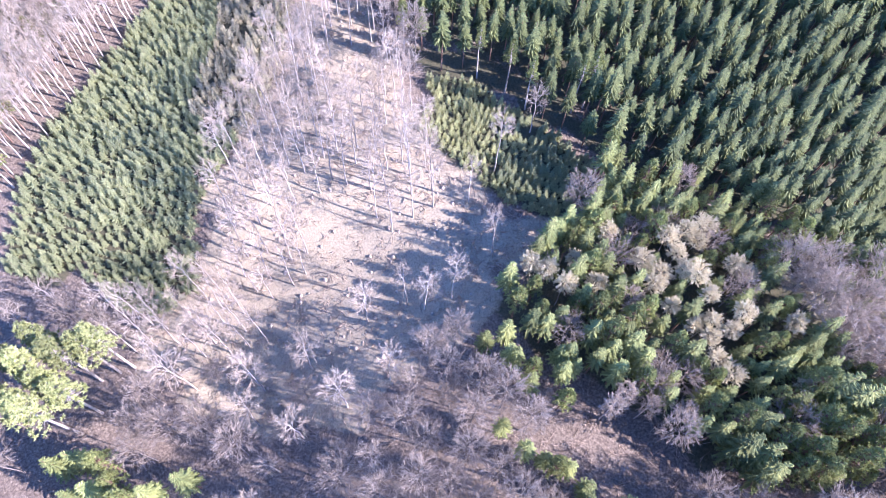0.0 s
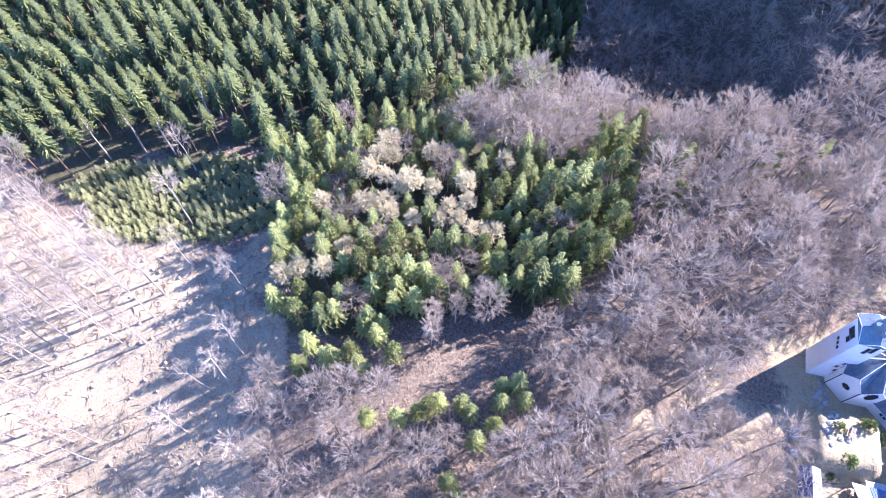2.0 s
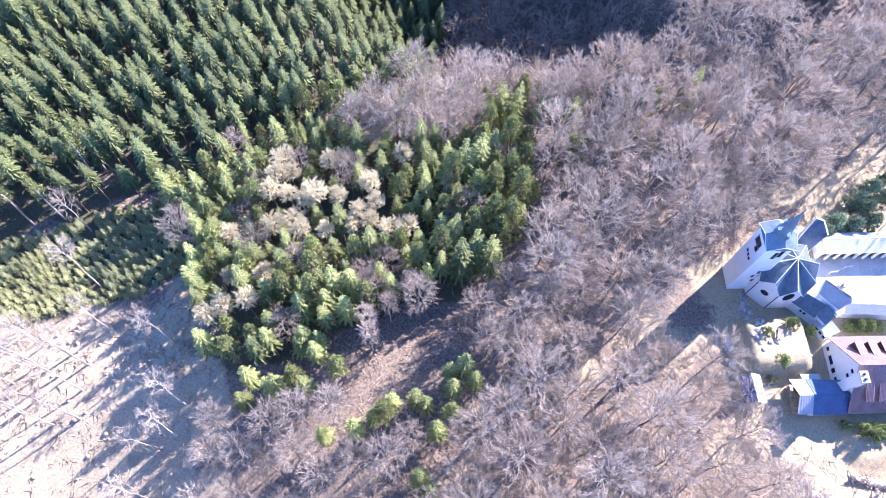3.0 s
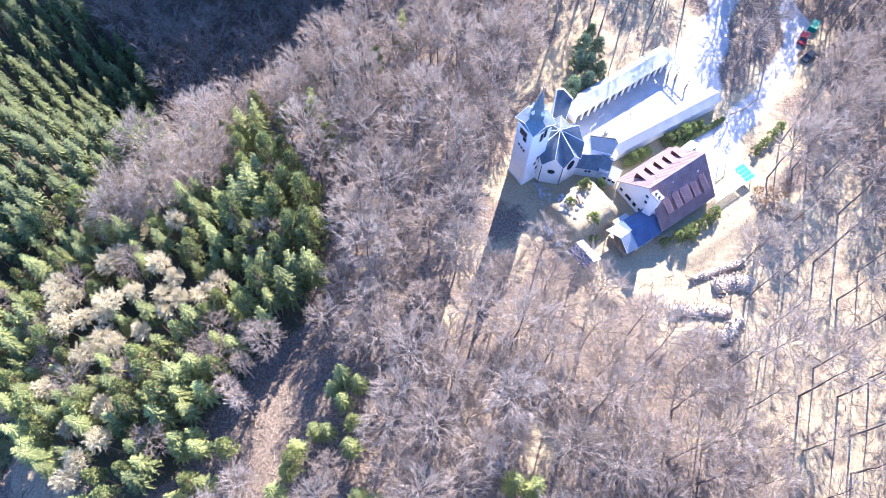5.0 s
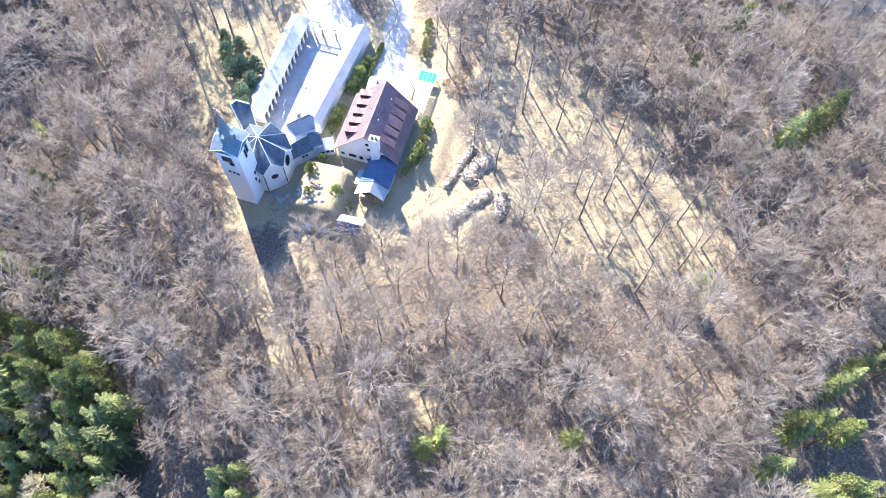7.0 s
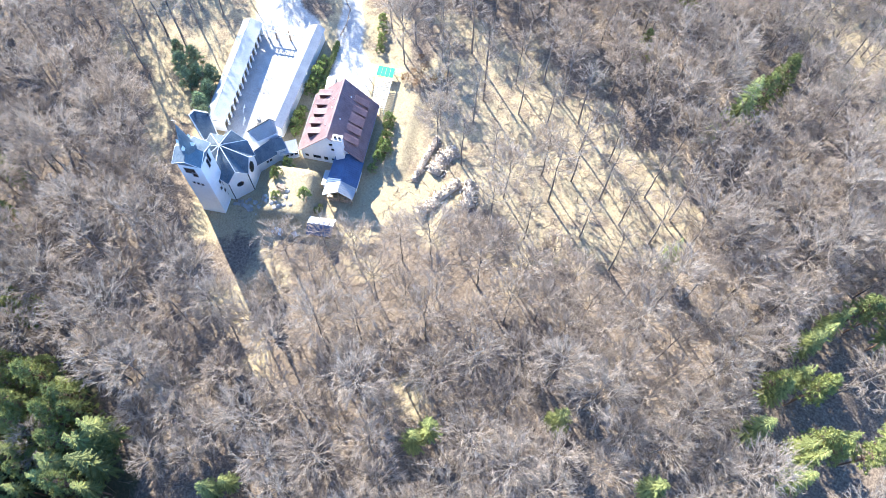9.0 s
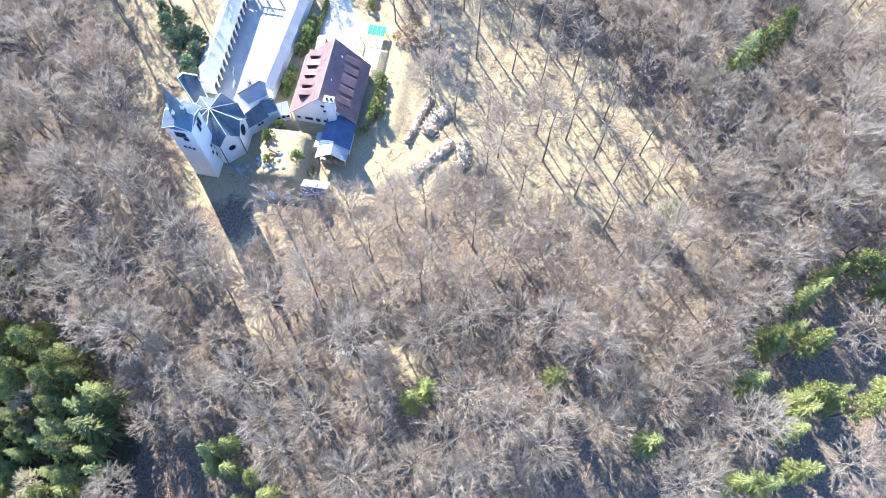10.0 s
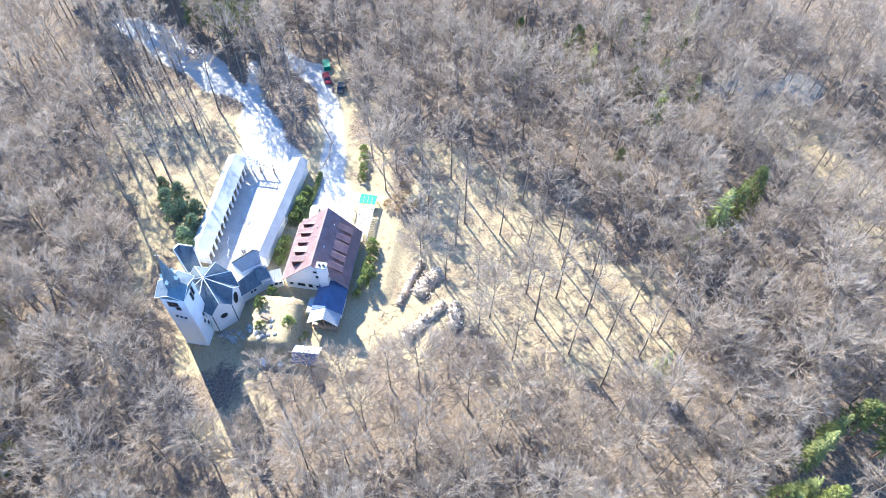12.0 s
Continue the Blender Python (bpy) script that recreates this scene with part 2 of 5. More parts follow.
class Kind:
    """A kind of tree: some grown shapes, which are planted as things or joined into one woodland."""

    def __init__(self, name, label, category, bark, leaf, shapes, crown_label=""):
        self.name, self.label, self.category, self.bark, self.leaf, self.crown_label = name, label, category, bark, leaf, crown_label
        self.shapes = shapes
        self.meshes = [(mesh_of("trunk", w.v, w.f, [bark]), mesh_of("crown", c.v, c.f, [leaf])) for w, c in shapes]

    def plant(self, x, y, k=None, size=1.0, turn=None, z=None, label="", group="", slim=1.0):
        k = rnd.randrange(len(self.meshes)) if k is None else k
        turn = rnd.uniform(0, 360) if turn is None else turn
        ob = new(self.name)
        ob.empty_display_size = 0.5
        ob.matrix_basis = pose(x, y, ground_z(x, y) if z is None else z, 0, 0, turn) @ Matrix.Diagonal((slim * size * rnd.uniform(0.93, 1.07), slim * size * rnd.uniform(0.93, 1.07), size, 1))
        tagged(ob, label or self.label, self.category, group or self.name.replace("_", " ") + "s")
        part("trunk", self.meshes[k][0], ob)
        part("crown", self.meshes[k][1], ob, self.crown_label)
        return ob

    def mass(self, name, spots, label):
        """Trees past those that one could count, joined into one piece of woodland."""
        vs, fs, ms, off = [], [], [], 0
        arrays = [[(np.array(s.v), np.array(s.f)) for s in pair] for pair in self.shapes]
        for x, y, size in spots:
            t, k = rnd.uniform(0, 6.283), rnd.randrange(len(arrays))
            rot = np.array([[math.cos(t), -math.sin(t), 0], [math.sin(t), math.cos(t), 0], [0, 0, 1]]) * size
            for m, (v, f) in enumerate(arrays[k]):
                vs.append(v @ rot.T + (x, y, ground_z(x, y)))
                fs.append(f + off)
                ms.append(np.full(len(f), m))
                off += len(v)
        if vs:
            ob = new(name, mesh_of(name, np.concatenate(vs), np.concatenate(fs), [self.bark, self.leaf], np.concatenate(ms)))
            return tagged(ob, label, "woodland", kind="stuff")


rnd = random.Random(7)

# ---- plan of the land: outlines in metres ----
CLEARING = [(-33.3, 129.4), (-16.1, 126.3), (-8.8, 110.9), (-2.0, 93.6), (-1.9, 87.6), (5.4, 79.1), (17.1, 69.8), (28.7, 66.0), (29.6, 62.1), (16.6, 55.7), (13.0, 49.6), (9.6, 43.8), (-5.4, 37.0), (-11.3, 26.4), (-25.4, 24.3), (-46.5, 30.3), (-58.8, 40.9), (-62.8, 45.4), (-47.7, 58.6), (-49.0, 67.5), (-40.7, 84.0), (-33.4, 108.7)]
PLANTATION = [(-63.3, 130.2), (-32.4, 131.0), (-32.9, 107.0), (-42.1, 79.9), (-48.5, 67.7), (-47.7, 55.3), (-55.3, 49.3), (-65.4, 51.5), (-73.5, 58.6), (-82.9, 57.3), (-89.7, 58.4), (-86.3, 70.4)]
BROWNISH = [(-48.6, 130.6), (-31.1, 131.1), (-32.9, 107.0), (-39.2, 85.6), (-52.0, 91.2), (-49.8, 109.9)]
YOUNG = [(-0.9, 104.6), (9.4, 101.6), (30.2, 86.7), (35.9, 81.1), (32.8, 72.7), (26.5, 67.9), (17.2, 71.1), (5.4, 82.0), (-2.0, 89.1), (0.5, 96.7)]
SHADY_YOUNG = [(15.8, 101.7), (30.2, 86.7), (35.9, 81.1), (32.8, 72.7), (26.5, 67.9), (17.2, 71.1), (13.9, 79.3), (21.5, 86.6)]
TALL = [(-15.9, 137.3), (-10.7, 128.2), (-3.7, 116.1), (13.4, 108.1), (29.7, 98.1), (37.2, 88.3), (43.3, 86.4), (54.0, 75.0), (68.7, 65.5), (78.4, 57.5), (86.5, 50.5), (93.8, 49.4), (107.0, 58.8), (126.1, 67.0), (160.9, 130.9), (169.6, 250.6), (-11.2, 241.5)]
MIXED = [(37.0, 81.1), (64.1, 69.2), (75.6, 59.5), (79.7, 52.0), (88.3, 36.5), (86.1, 23.4), (72.0, 14.4), (61.2, 15.9), (49.1, 21.4), (36.1, 30.5), (26.5, 36.5), (14.2, 43.3), (15.6, 53.1), (32.4, 66.9)]
LAWN = [(151.3, -57.9), (130.1, -77.2), (101.5, -73.9), (119.7, -104.2), (78.2, -80.6), (64.4, -77.4), (62.3, -99.5), (51.0, -102.7), (38.5, -94.4), (22.9, -72.7), (27.7, -60.1), (44.4, -67.6), (48.8, -49.6), (55.5, -33.9), (71.0, -28.2), (72.6, -25.1), (51.8, -13.5), (61.3, -10.7), (80.5, -21.4), (113.3, -33.6), (132.7, -36.2)]
GARDEN = [(81.2, -19.1), (85.6, -23.7), (112.8, -34.0), (119.3, -62.9), (131.2, -76.2), (104.2, -76.4), (122.1, -96.0), (119.2, -101.6), (105.1, -94.1), (85.6, -78.6), (70.5, -76.3), (64.8, -64.7), (57.1, -63.7), (48.0, -68.1), (41.0, -56.5), (52.2, -43.2), (60.6, -32.5), (71.1, -29.7), (74.3, -23.6)]
FORECOURT = [(183.7, -71.9), (148.8, -73.3), (129.8, -76.0), (113.3, -63.3), (102.0, -73.5), (119.6, -79.7), (146.6, -82.9), (177.5, -81.0)]
DRIVE = [(140.5, -98.0), (117.4, -91.5), (104.8, -83.7), (95.8, -71.8), (89.6, -63.5), (78.5, -65.0), (86.0, -74.5), (90.1, -76.9), (107.9, -91.7), (124.3, -100.1)]
LANE = [(26.7, 21.7), (43.5, 20.2), (57.0, 18.5), (65.1, 15.5), (61.9, 11.4), (48.1, 13.3), (34.1, 15.9), (27.6, 16.6)]
SPUR = [(141.0, -88.6), (139.4, -90.2), (129.6, -81.4), (131.4, -79.6)]
FAR_ROAD = [(45.0, -163.0), (35.5, -179.5), (20.0, -186.0), (17.0, -181.5), (30.5, -171.0), (40.0, -161.0)]
WEST_POLES = [(-64.4, 125.0), (-77.7, 94.4), (-78.9, 86.2), (-87.7, 71.5), (-95.5, 66.8), (-112.0, 106.9), (-112.1, 134.6), (-68.9, 135.8)]

GLADE = [(-35.5, 50.3), (-17.5, 61.5), (3.0, 66.9), (17.0, 65.8), (23.4, 55.8), (9.5, 41.5), (-5.4, 35.9), (-24.8, 41.2)]
SPARSE = [(57.6, -76.7), (62.7, -97.5), (53.3, -106.7), (34.2, -103.5), (10.5, -98.7), (5.4, -81.8), (18.8, -65.3), (32.1, -59.5), (46.1, -64.2)]
SOUTH_GRASS = [(72.6, -70.6), (85.0, -92.6), (75.4, -104.5), (56.6, -104.5), (44.2, -94.9), (36.0, -84.5), (39.8, -73.9), (53.5, -72.6)]
PINK_STRIP = [(18, -155), (33, -161), (23, -176), (-8, -163), (-16, -143), (6, -148)]
RIDE = [(-6, 112), (13, 110), (30, 99), (37, 89), (54, 76), (44, 74), (36, 81), (30, 87), (10, 101), (-1, 104)]
PATCHES = [(63.3, -24.1), (62.0, -17.0), (57.6, -2.0), (23.1, -86.4), (26.1, -26.2), (14.3, -82.0), (70.0, -30.0)]


def inside(poly, x, y):
    """How far (x, y) lies inside the outline, in metres; negative outside."""
    x, y = np.asarray(x, float), np.asarray(y, float)
    hit, dist = np.zeros(x.shape, bool), np.full(x.shape, 1e9)
    for (ax, ay), (bx, by) in zip(poly, poly[1:] + poly[:1]):
        hit ^= ((ay > y) != (by > y)) & (x < (bx - ax) * (y - ay) / (by - ay + 1e-12) + ax)
        dx, dy = bx - ax, by - ay
        u = np.clip(((x - ax) * dx + (y - ay) * dy) / (dx * dx + dy * dy), 0, 1)
        dist = np.minimum(dist, np.hypot(x - ax - u * dx, y - ay - u * dy))
    return np.where(hit, dist, -dist)


def ground_z(x, y):
    """The height of the land: almost flat, with low swells away from the buildings."""
    swell = 0.5 * np.sin(x * 0.045 + 1.3) * np.cos(y * 0.05) + 0.22 * np.sin(x * 0.17 + y * 0.11)
    ease = lambda v: np.clip(v, 0, 1) ** 2 * (3 - 2 * np.clip(v, 0, 1))
    fall = -13.0 * ease((20 - x) / 60) * ease((80 - y) / 28) * ease((y + 10) / 26)
    keep = np.clip((np.hypot(x - 88, y + 42) - 38) / 25, 0, 1)
    dip = -25 * ease(1.6 - 1.25 * np.hypot(((x - 121) * 0.93 + (y - 48) * 0.36) / 30, ((y - 48) * 0.93 - (x - 121) * 0.36) / 42))
    swell = swell + fall + dip * np.clip((np.hypot(x - 88, y + 42) - 38) / 25, 0, 1)
    lx = (x - 86) * 0.5446 - (y + 34) * 0.8387
    ly = (x - 86) * 0.8387 + (y + 34) * 0.5446
    terrace = 4.2 * ease((8.0 - abs(lx + 3.4)) / 3.2) * ease((6.4 - abs(ly + 13.6)) / 2.6)
    terrace = terrace + 1.2 * ease((15 - abs(lx - 20)) / 3) * ease((5.5 - abs(ly + 31)) / 2)
    return swell * keep + terrace if np.ndim(x) else float(swell * keep + terrace)


def patch_polys(spots, r):
    """Small round openings."""
    return [[(x + r * math.cos(k), y + r * math.sin(k)) for k in (0, 1, 2, 3, 4, 5)] for x, y in spots]


def build_ground():
    n = 400
    u = np.linspace(-1, 1, n)
    axis = 210 * u + 3500 * np.sign(u) * np.maximum(np.abs(u) - 0.72, 0) ** 2.2 / 0.28 ** 2.2
    gx, gy = np.meshgrid(axis + 20, axis, indexing="ij")
    x, y = gx.ravel(), gy.ravel()
    rs = np.random.RandomState(3)
    rough = rs.uniform(-0.06, 0.06, x.shape)
    co = np.stack([x, y, ground_z(x, y) + rough * (np.hypot(x - 88, y + 42) > 40)], 1)
    i = np.arange(n * n).reshape(n, n)
    a, b, c, d = i[:-1, :-1].ravel(), i[1:, :-1].ravel(), i[1:, 1:].ravel(), i[:-1, 1:].ravel()
    faces = np.concatenate([np.stack([a, b, c], 1), np.stack([a, c, d], 1)])
    me = mesh_of("ground", co, faces, [GROUND])
    wob = 2.2 * np.sin(x * 0.31 + 1.7 * np.sin(y * 0.23)) + 1.6 * np.sin(y * 0.43 + 1.3 * np.sin(x * 0.37))

    def cover(name, polys, soft, wobble=1.0):
        v = np.max([inside(p, x, y) for p in polys], axis=0) + wob * wobble
        me.attributes.new(name, "FLOAT", "POINT").data.foreach_set("value", np.clip(v / soft * 0.5 + 0.5, 0, 1).astype(np.float32))

    cover("cleared", [CLEARING], 3.0)
    cover("grass", [LAWN, SPARSE, SOUTH_GRASS, PINK_STRIP] + patch_polys(PATCHES, 3.0), 7.0, 1.7)
    cover("garden", [GARDEN], 4.0)
    cover("gravel", [FORECOURT, DRIVE, SPUR], 1.6, 0.3)
    cover("asphalt", [FAR_ROAD], 1.6, 0.3)
    # mask of the conifer stands, whose floor is coloured dark as in deep shade
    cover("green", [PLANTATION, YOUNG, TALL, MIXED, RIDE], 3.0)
    return tagged(new("ground", me), "leaf-strewn forest floor with a stony felled clearing and dry grass", "ground", kind="structure")


def ground_material():
    m = bpy.data.materials.new("forest_floor")
    m.use_nodes = True
    n, l = m.node_tree.nodes, m.node_tree.links
    b = n["Principled BSDF"]
    b.inputs["Roughness"].default_value, b.inputs["Specular IOR Level"].default_value = 0.95, 0.1
    geo = n.new("ShaderNodeNewGeometry")

    def noise_at(scale, detail=6, rough=0.6):
        t = n.new("ShaderNodeTexNoise")
        t.inputs["Scale"].default_value, t.inputs["Detail"].default_value, t.inputs["Roughness"].default_value = scale, detail, rough
        l.new(geo.outputs["Position"], t.inputs["Vector"])
        return t.outputs["Fac"]

    def ramp(fac, stops):
        r = n.new("ShaderNodeValToRGB")
        while len(r.color_ramp.elements) < len(stops):
            r.color_ramp.elements.new(0.5)
        for e, (p, c) in zip(r.color_ramp.elements, stops):
            e.position, e.color = p, (*c, 1)
        l.new(fac, r.inputs[0])
        return r.outputs[0]

    def blend(fac, x, y):
        k = n.new("ShaderNodeMix")
        k.data_type = "RGBA"
        l.new(fac, k.inputs[0])
        l.new(x, k.inputs[6])
        l.new(y, k.inputs[7])
        return k.outputs[2]

    def cover(name, grain, spread=0.9):
        at = n.new("ShaderNodeAttribute")
        at.attribute_name = name
        add, r = n.new("ShaderNodeMath"), n.new("ShaderNodeMapRange")
        add.operation = "MULTIPLY_ADD"
        l.new(grain, add.inputs[0])
        add.inputs[1].default_value = spread
        l.new(at.outputs["Fac"], add.inputs[2])
        r.inputs["From Min"].default_value, r.inputs["From Max"].default_value = 0.5 + spread * 0.5 - 0.15, 0.5 + spread * 0.5 + 0.15
        l.new(add.outputs[0], r.inputs["Value"])
        return r.outputs[0]

    fine, mid, wide, leaf = noise_at(5.0), noise_at(0.7), noise_at(0.07), noise_at(2.2, 8, 0.75)
    litter = blend(wide, ramp(leaf, [(0.32, (0.05, 0.037, 0.03)), (0.5, (0.135, 0.102, 0.08)), (0.7, (0.31, 0.245, 0.185))]),
                   ramp(leaf, [(0.32, (0.08, 0.062, 0.048)), (0.52, (0.215, 0.17, 0.128)), (0.7, (0.43, 0.36, 0.265))]))
    felled = blend(mid, ramp(leaf, [(0.34, (0.095, 0.073, 0.048)), (0.48, (0.31, 0.253, 0.165)), (0.68, (0.52, 0.435, 0.288))]),
                   ramp(fine, [(0.32, (0.16, 0.127, 0.087)), (0.64, (0.45, 0.38, 0.265))]))
    grass = blend(mid, ramp(fine, [(0.3, (0.25, 0.195, 0.115)), (0.65, (0.53, 0.445, 0.285))]),
                  ramp(leaf, [(0.34, (0.13, 0.09, 0.053)), (0.62, (0.47, 0.385, 0.235))]))
    gravel = ramp(leaf, [(0.3, (0.28, 0.265, 0.245)), (0.6, (0.52, 0.505, 0.48))])
    # shade between the conifers, put into the floor colour
    shade_floor = ramp(leaf, [(0.3, (0.035, 0.042, 0.024)), (0.6, (0.11, 0.098, 0.06))])
    c = blend(cover("green", mid), litter, shade_floor)
    c = blend(cover("cleared", mid), c, felled)
    patchy = ramp(noise_at(0.22, 7, 0.7), [(0.40, (0.12, 0.12, 0.12)), (0.56, (1, 1, 1))])
    tended = n.new("ShaderNodeMath")
    tended.operation = "MAXIMUM"
    l.new(cover("garden", mid), tended.inputs[0])
    l.new(patchy, tended.inputs[1])
    worn = n.new("ShaderNodeMath")
    worn.operation = "MULTIPLY"
    l.new(tended.outputs[0], worn.inputs[0])
    l.new(cover("grass", mid, 1.1), worn.inputs[1])
    c = blend(worn.outputs[0], c, grass)
    c = blend(cover("gravel", mid, 0.6), c, gravel)
    c = blend(cover("asphalt", mid, 0.5), c, ramp(leaf, [(0.3, (0.11, 0.115, 0.12)), (0.6, (0.20, 0.205, 0.21))]))
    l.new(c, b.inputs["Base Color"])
    bp = n.new("ShaderNodeBump")
    bp.inputs["Strength"].default_value, bp.inputs["Distance"].default_value = 0.7, 0.25
    l.new(leaf, bp.inputs["Height"])
    l.new(bp.outputs[0], b.inputs["Normal"])
    return m


GROUND = ground_material()
build_ground()

# ---- materials of the buildings ----
WHITE = material("white_render", (0.87, 0.87, 0.86), (0.78, 0.78, 0.77), 0.35, rough=0.9, bump=0.15, vary=0.02)
SLATE = material("blue_grey_metal_roof", (0.18, 0.215, 0.235), (0.08, 0.105, 0.14), 0.7, rough=0.55, bump=0.1, vary=0.06, spec=0.25)
GREYROOF = material("grey_sheet_roof", (0.42, 0.43, 0.44), (0.30, 0.315, 0.33), 0.5, rough=0.5, bump=0.1, vary=0.05, spec=0.5)
REDROOF = material("maroon_sheet_roof", (0.31, 0.205, 0.198), (0.20, 0.125, 0.12), 0.6, rough=0.6, bump=0.1, vary=0.05, spec=0.25)
DARKRED = material("dark_stained_boards", (0.10, 0.042, 0.038), (0.055, 0.024, 0.022), 1.2, rough=0.7, vary=0.05)
BLUEROOF = material("blue_sheet_roof", (0.09, 0.14, 0.26), (0.055, 0.085, 0.17), 0.6, rough=0.45, bump=0.1, vary=0.05, spec=0.5)
GLASS = material("dark_window_glass", (0.03, 0.035, 0.045), (0.015, 0.018, 0.024), 0.8, rough=0.12, bump=0, vary=0.1, spec=0.6)
RENDER_RED = material("red_brown_plaster", (0.30, 0.15, 0.11), (0.20, 0.10, 0.075), 0.8, vary=0.05)
PAVING = material("pale_paving", (0.46, 0.44, 0.415), (0.31, 0.295, 0.28), 0.45, vary=0.08)
WOOD = material("weathered_wood", (0.36, 0.28, 0.21), (0.20, 0.15, 0.11), 1.2, vary=0.25)
SPLIT = material("split_firewood", (0.70, 0.60, 0.48), (0.44, 0.36, 0.285), 1.5, vary=0.25)
WHITEWOOD = material("white_painted_wood", (0.80, 0.80, 0.79), (0.68, 0.68, 0.67), 1.0, rough=0.6, vary=0.03)
GREEN = material("green_plastic_sheet", (0.01, 0.23, 0.155), (0.008, 0.17, 0.12), 0.6, rough=0.4, bump=0, vary=0.0)
STONE = material("grey_stone", (0.44, 0.42, 0.39), (0.27, 0.255, 0.24), 1.0, vary=0.2)
METAL = material("grey_metal", (0.35, 0.36, 0.38), (0.22, 0.23, 0.25), 1.0, rough=0.4, metal=0.6, vary=0.05)
DARK = material("dark_plastic", (0.04, 0.045, 0.05), (0.02, 0.022, 0.025), 1.0, rough=0.5, vary=0.1)
CARWHITE = material("white_car_paint", (0.80, 0.81, 0.82), (0.74, 0.75, 0.76), 0.5, rough=0.25, bump=0, vary=0.0, spec=0.6)
BUSHLEAF = island_vary(material("shrub_needles", (0.34, 0.38, 0.13), (0.18, 0.225, 0.08), 0.4, rough=0.7, bump=0, through_light=0.3), 0.35)
PINELEAF = island_vary(material("pale_pine_needles", (0.36, 0.42, 0.24), (0.20, 0.25, 0.14), 0.4, rough=0.7, bump=0, through_light=0.3), 0.3)


# ---- woods: where single trees stand ----
CATKIN_SPOTS = [(34.3, 59.0), (27.0, 54.3), (19.0, 52.5), (22.5, 51.4), (25.4, 48.7), (31.4, 48.8), (45.4, 58.0), (49.3, 59.2), (52.1, 60.4), (51.1, 57.5), (40.1, 52.8), (43.4, 51.1), (46.8, 51.7), (49.4, 49.9), (41.6, 48.9), (44.0, 44.1), (51.3, 45.7), (57.1, 52.4), (49.8, 38.4), (51.0, 34.9), (53.7, 39.3), (56.3, 42.6), (53.6, 31.9), (65.5, 29.6), (65.4, 41.6), (51.2, 42.0), (48.0, 40.4), (46.5, 54.5), (58.9, 51.3)]
GREY_SPOTS = [(38.5, 26.6), (34.2, 28.0), (32.0, 26.4), (44.4, 25.8)]
BRIGHT_SPOTS = [(34.7, 11.0), (36.4, 9.1), (35.4, 6.4), (32.1, 9.0), (24.7, 16.9), (22.0, 16.7), (27.3, 13.7), (27.1, 11.6), (24.4, 7.5), (17.1, 19.6), (25.7, 36.4), (27.0, 34.4), (24.4, 32.9), (24.3, 36.5), (18.9, 33.4), (18.7, 31.5), (16.3, 35.8), (15.3, 36.6), (14.7, 40.3), (11.1, 39.4), (16.3, 5.9), (15.2, 3.0), (24.3, 28.0), (13.6, 23.7), (28.2, 6.9), (20.6, 18.2)]
BRIGHT_SPOTS_SOUTH = [(-23.3, -90.4), (-25.0, -93.5), (-27.5, -95.2), (-21.5, -82.0), (-22.5, -85.1), (-21.0, -70.9), (-22.7, -71.1), (-26.9, -74.4), (-27.4, -76.3), (-23.9, -76.4), (-23.3, -62.3), (-30.8, -65.5), (-31.9, -67.2), (-34.4, -67.7), (-32.5, -64.6), (-35.6, -72.0), (-39.6, -71.6), (-32.8, -59.8), (-16.7, -42.6), (-37.9, -56.1), (-30.9, -47.0), (-34.4, -49.8), (2.0, -40.4), (17.2, -23.6), (17.8, -20.1), (-32.4, -94.7), (-42.3, -79.1)]
SLIM_SOUTH = [(7.0, -81.1)]
TALLFIR_SOUTH = [(14.6, -119.5), (14.0, -125.3), (18.0, -110.1)]
FAR_SOUTH = [(72.8, -145.2), (72.3, -139.6), (65.7, -141.3), (52.2, -139.6), (49.2, -147.7), (39.9, -148.0), (41.5, -116.9), (53.6, -170.4), (62.3, -160.9), (68.4, -156.9), (44.0, -139.1), (86.8, -138.5), (80.8, -131.9)]
COURT_PINES = [(109.4, -43.8), (104.8, -43.1), (103.2, -39.5), (100.1, -38.5), (110.0, -41.2), (114.4, -43.1), (107.3, -45.9), (114.5, -46.3), (119.0, -45.2)]
DARK_SPOTS = [(76.7, 26.7), (80.3, 24.8), (76.6, 19.7), (72.8, 27.4), (73.2, 21.1), (70.8, 17.4), (59.5, 21.2), (56.8, 23.6), (63.3, 19.0), (64.4, 16.1), (57.0, 15.7), (53.0, 19.8), (52.8, 24.2), (56.5, 18.6), (70.0, 29.3), (66.2, 30.0), (68.7, 22.2), (66.0, 24.2), (61.4, 16.6)]
EAST_SPOTS = [(88.9, 31.5), (85.2, 32.4), (94.3, 29.3), (81.5, 30.4), (87.0, 34.5), (90.4, 22.8), (92.8, 17.0), (84.5, 13.2), (86.7, 11.9), (103.7, 39.2), (108.6, 20.5), (103.1, 4.2), (90.1, 28.4), (113.3, -1.5), (96.8, -38.5), (95.1, -40.8)]
BIG_BARE = [(78.3, 44.1), (81.6, 40.6), (81.1, 36.0), (74.9, 41.0), (76.3, 37.0), (73.0, 52.4), (69.7, 49.2), (67.8, 52.9), (72.1, 46.7)]
LONE_SLIM = [(13.3, 59.4), (8.8, 71.6), (-0.0, 48.9), (-3.6, 50.0), (5.3, 50.7), (-11.6, 47.3), (22.5, 88.8), (14.5, 79.3)]
LONE_SPRUCE = [(21.7, 94.8), (11.1, 103.2), (17.4, 99.4), (-5.5, 109.3), (32.0, 94.3), (34.7, 95.8)]
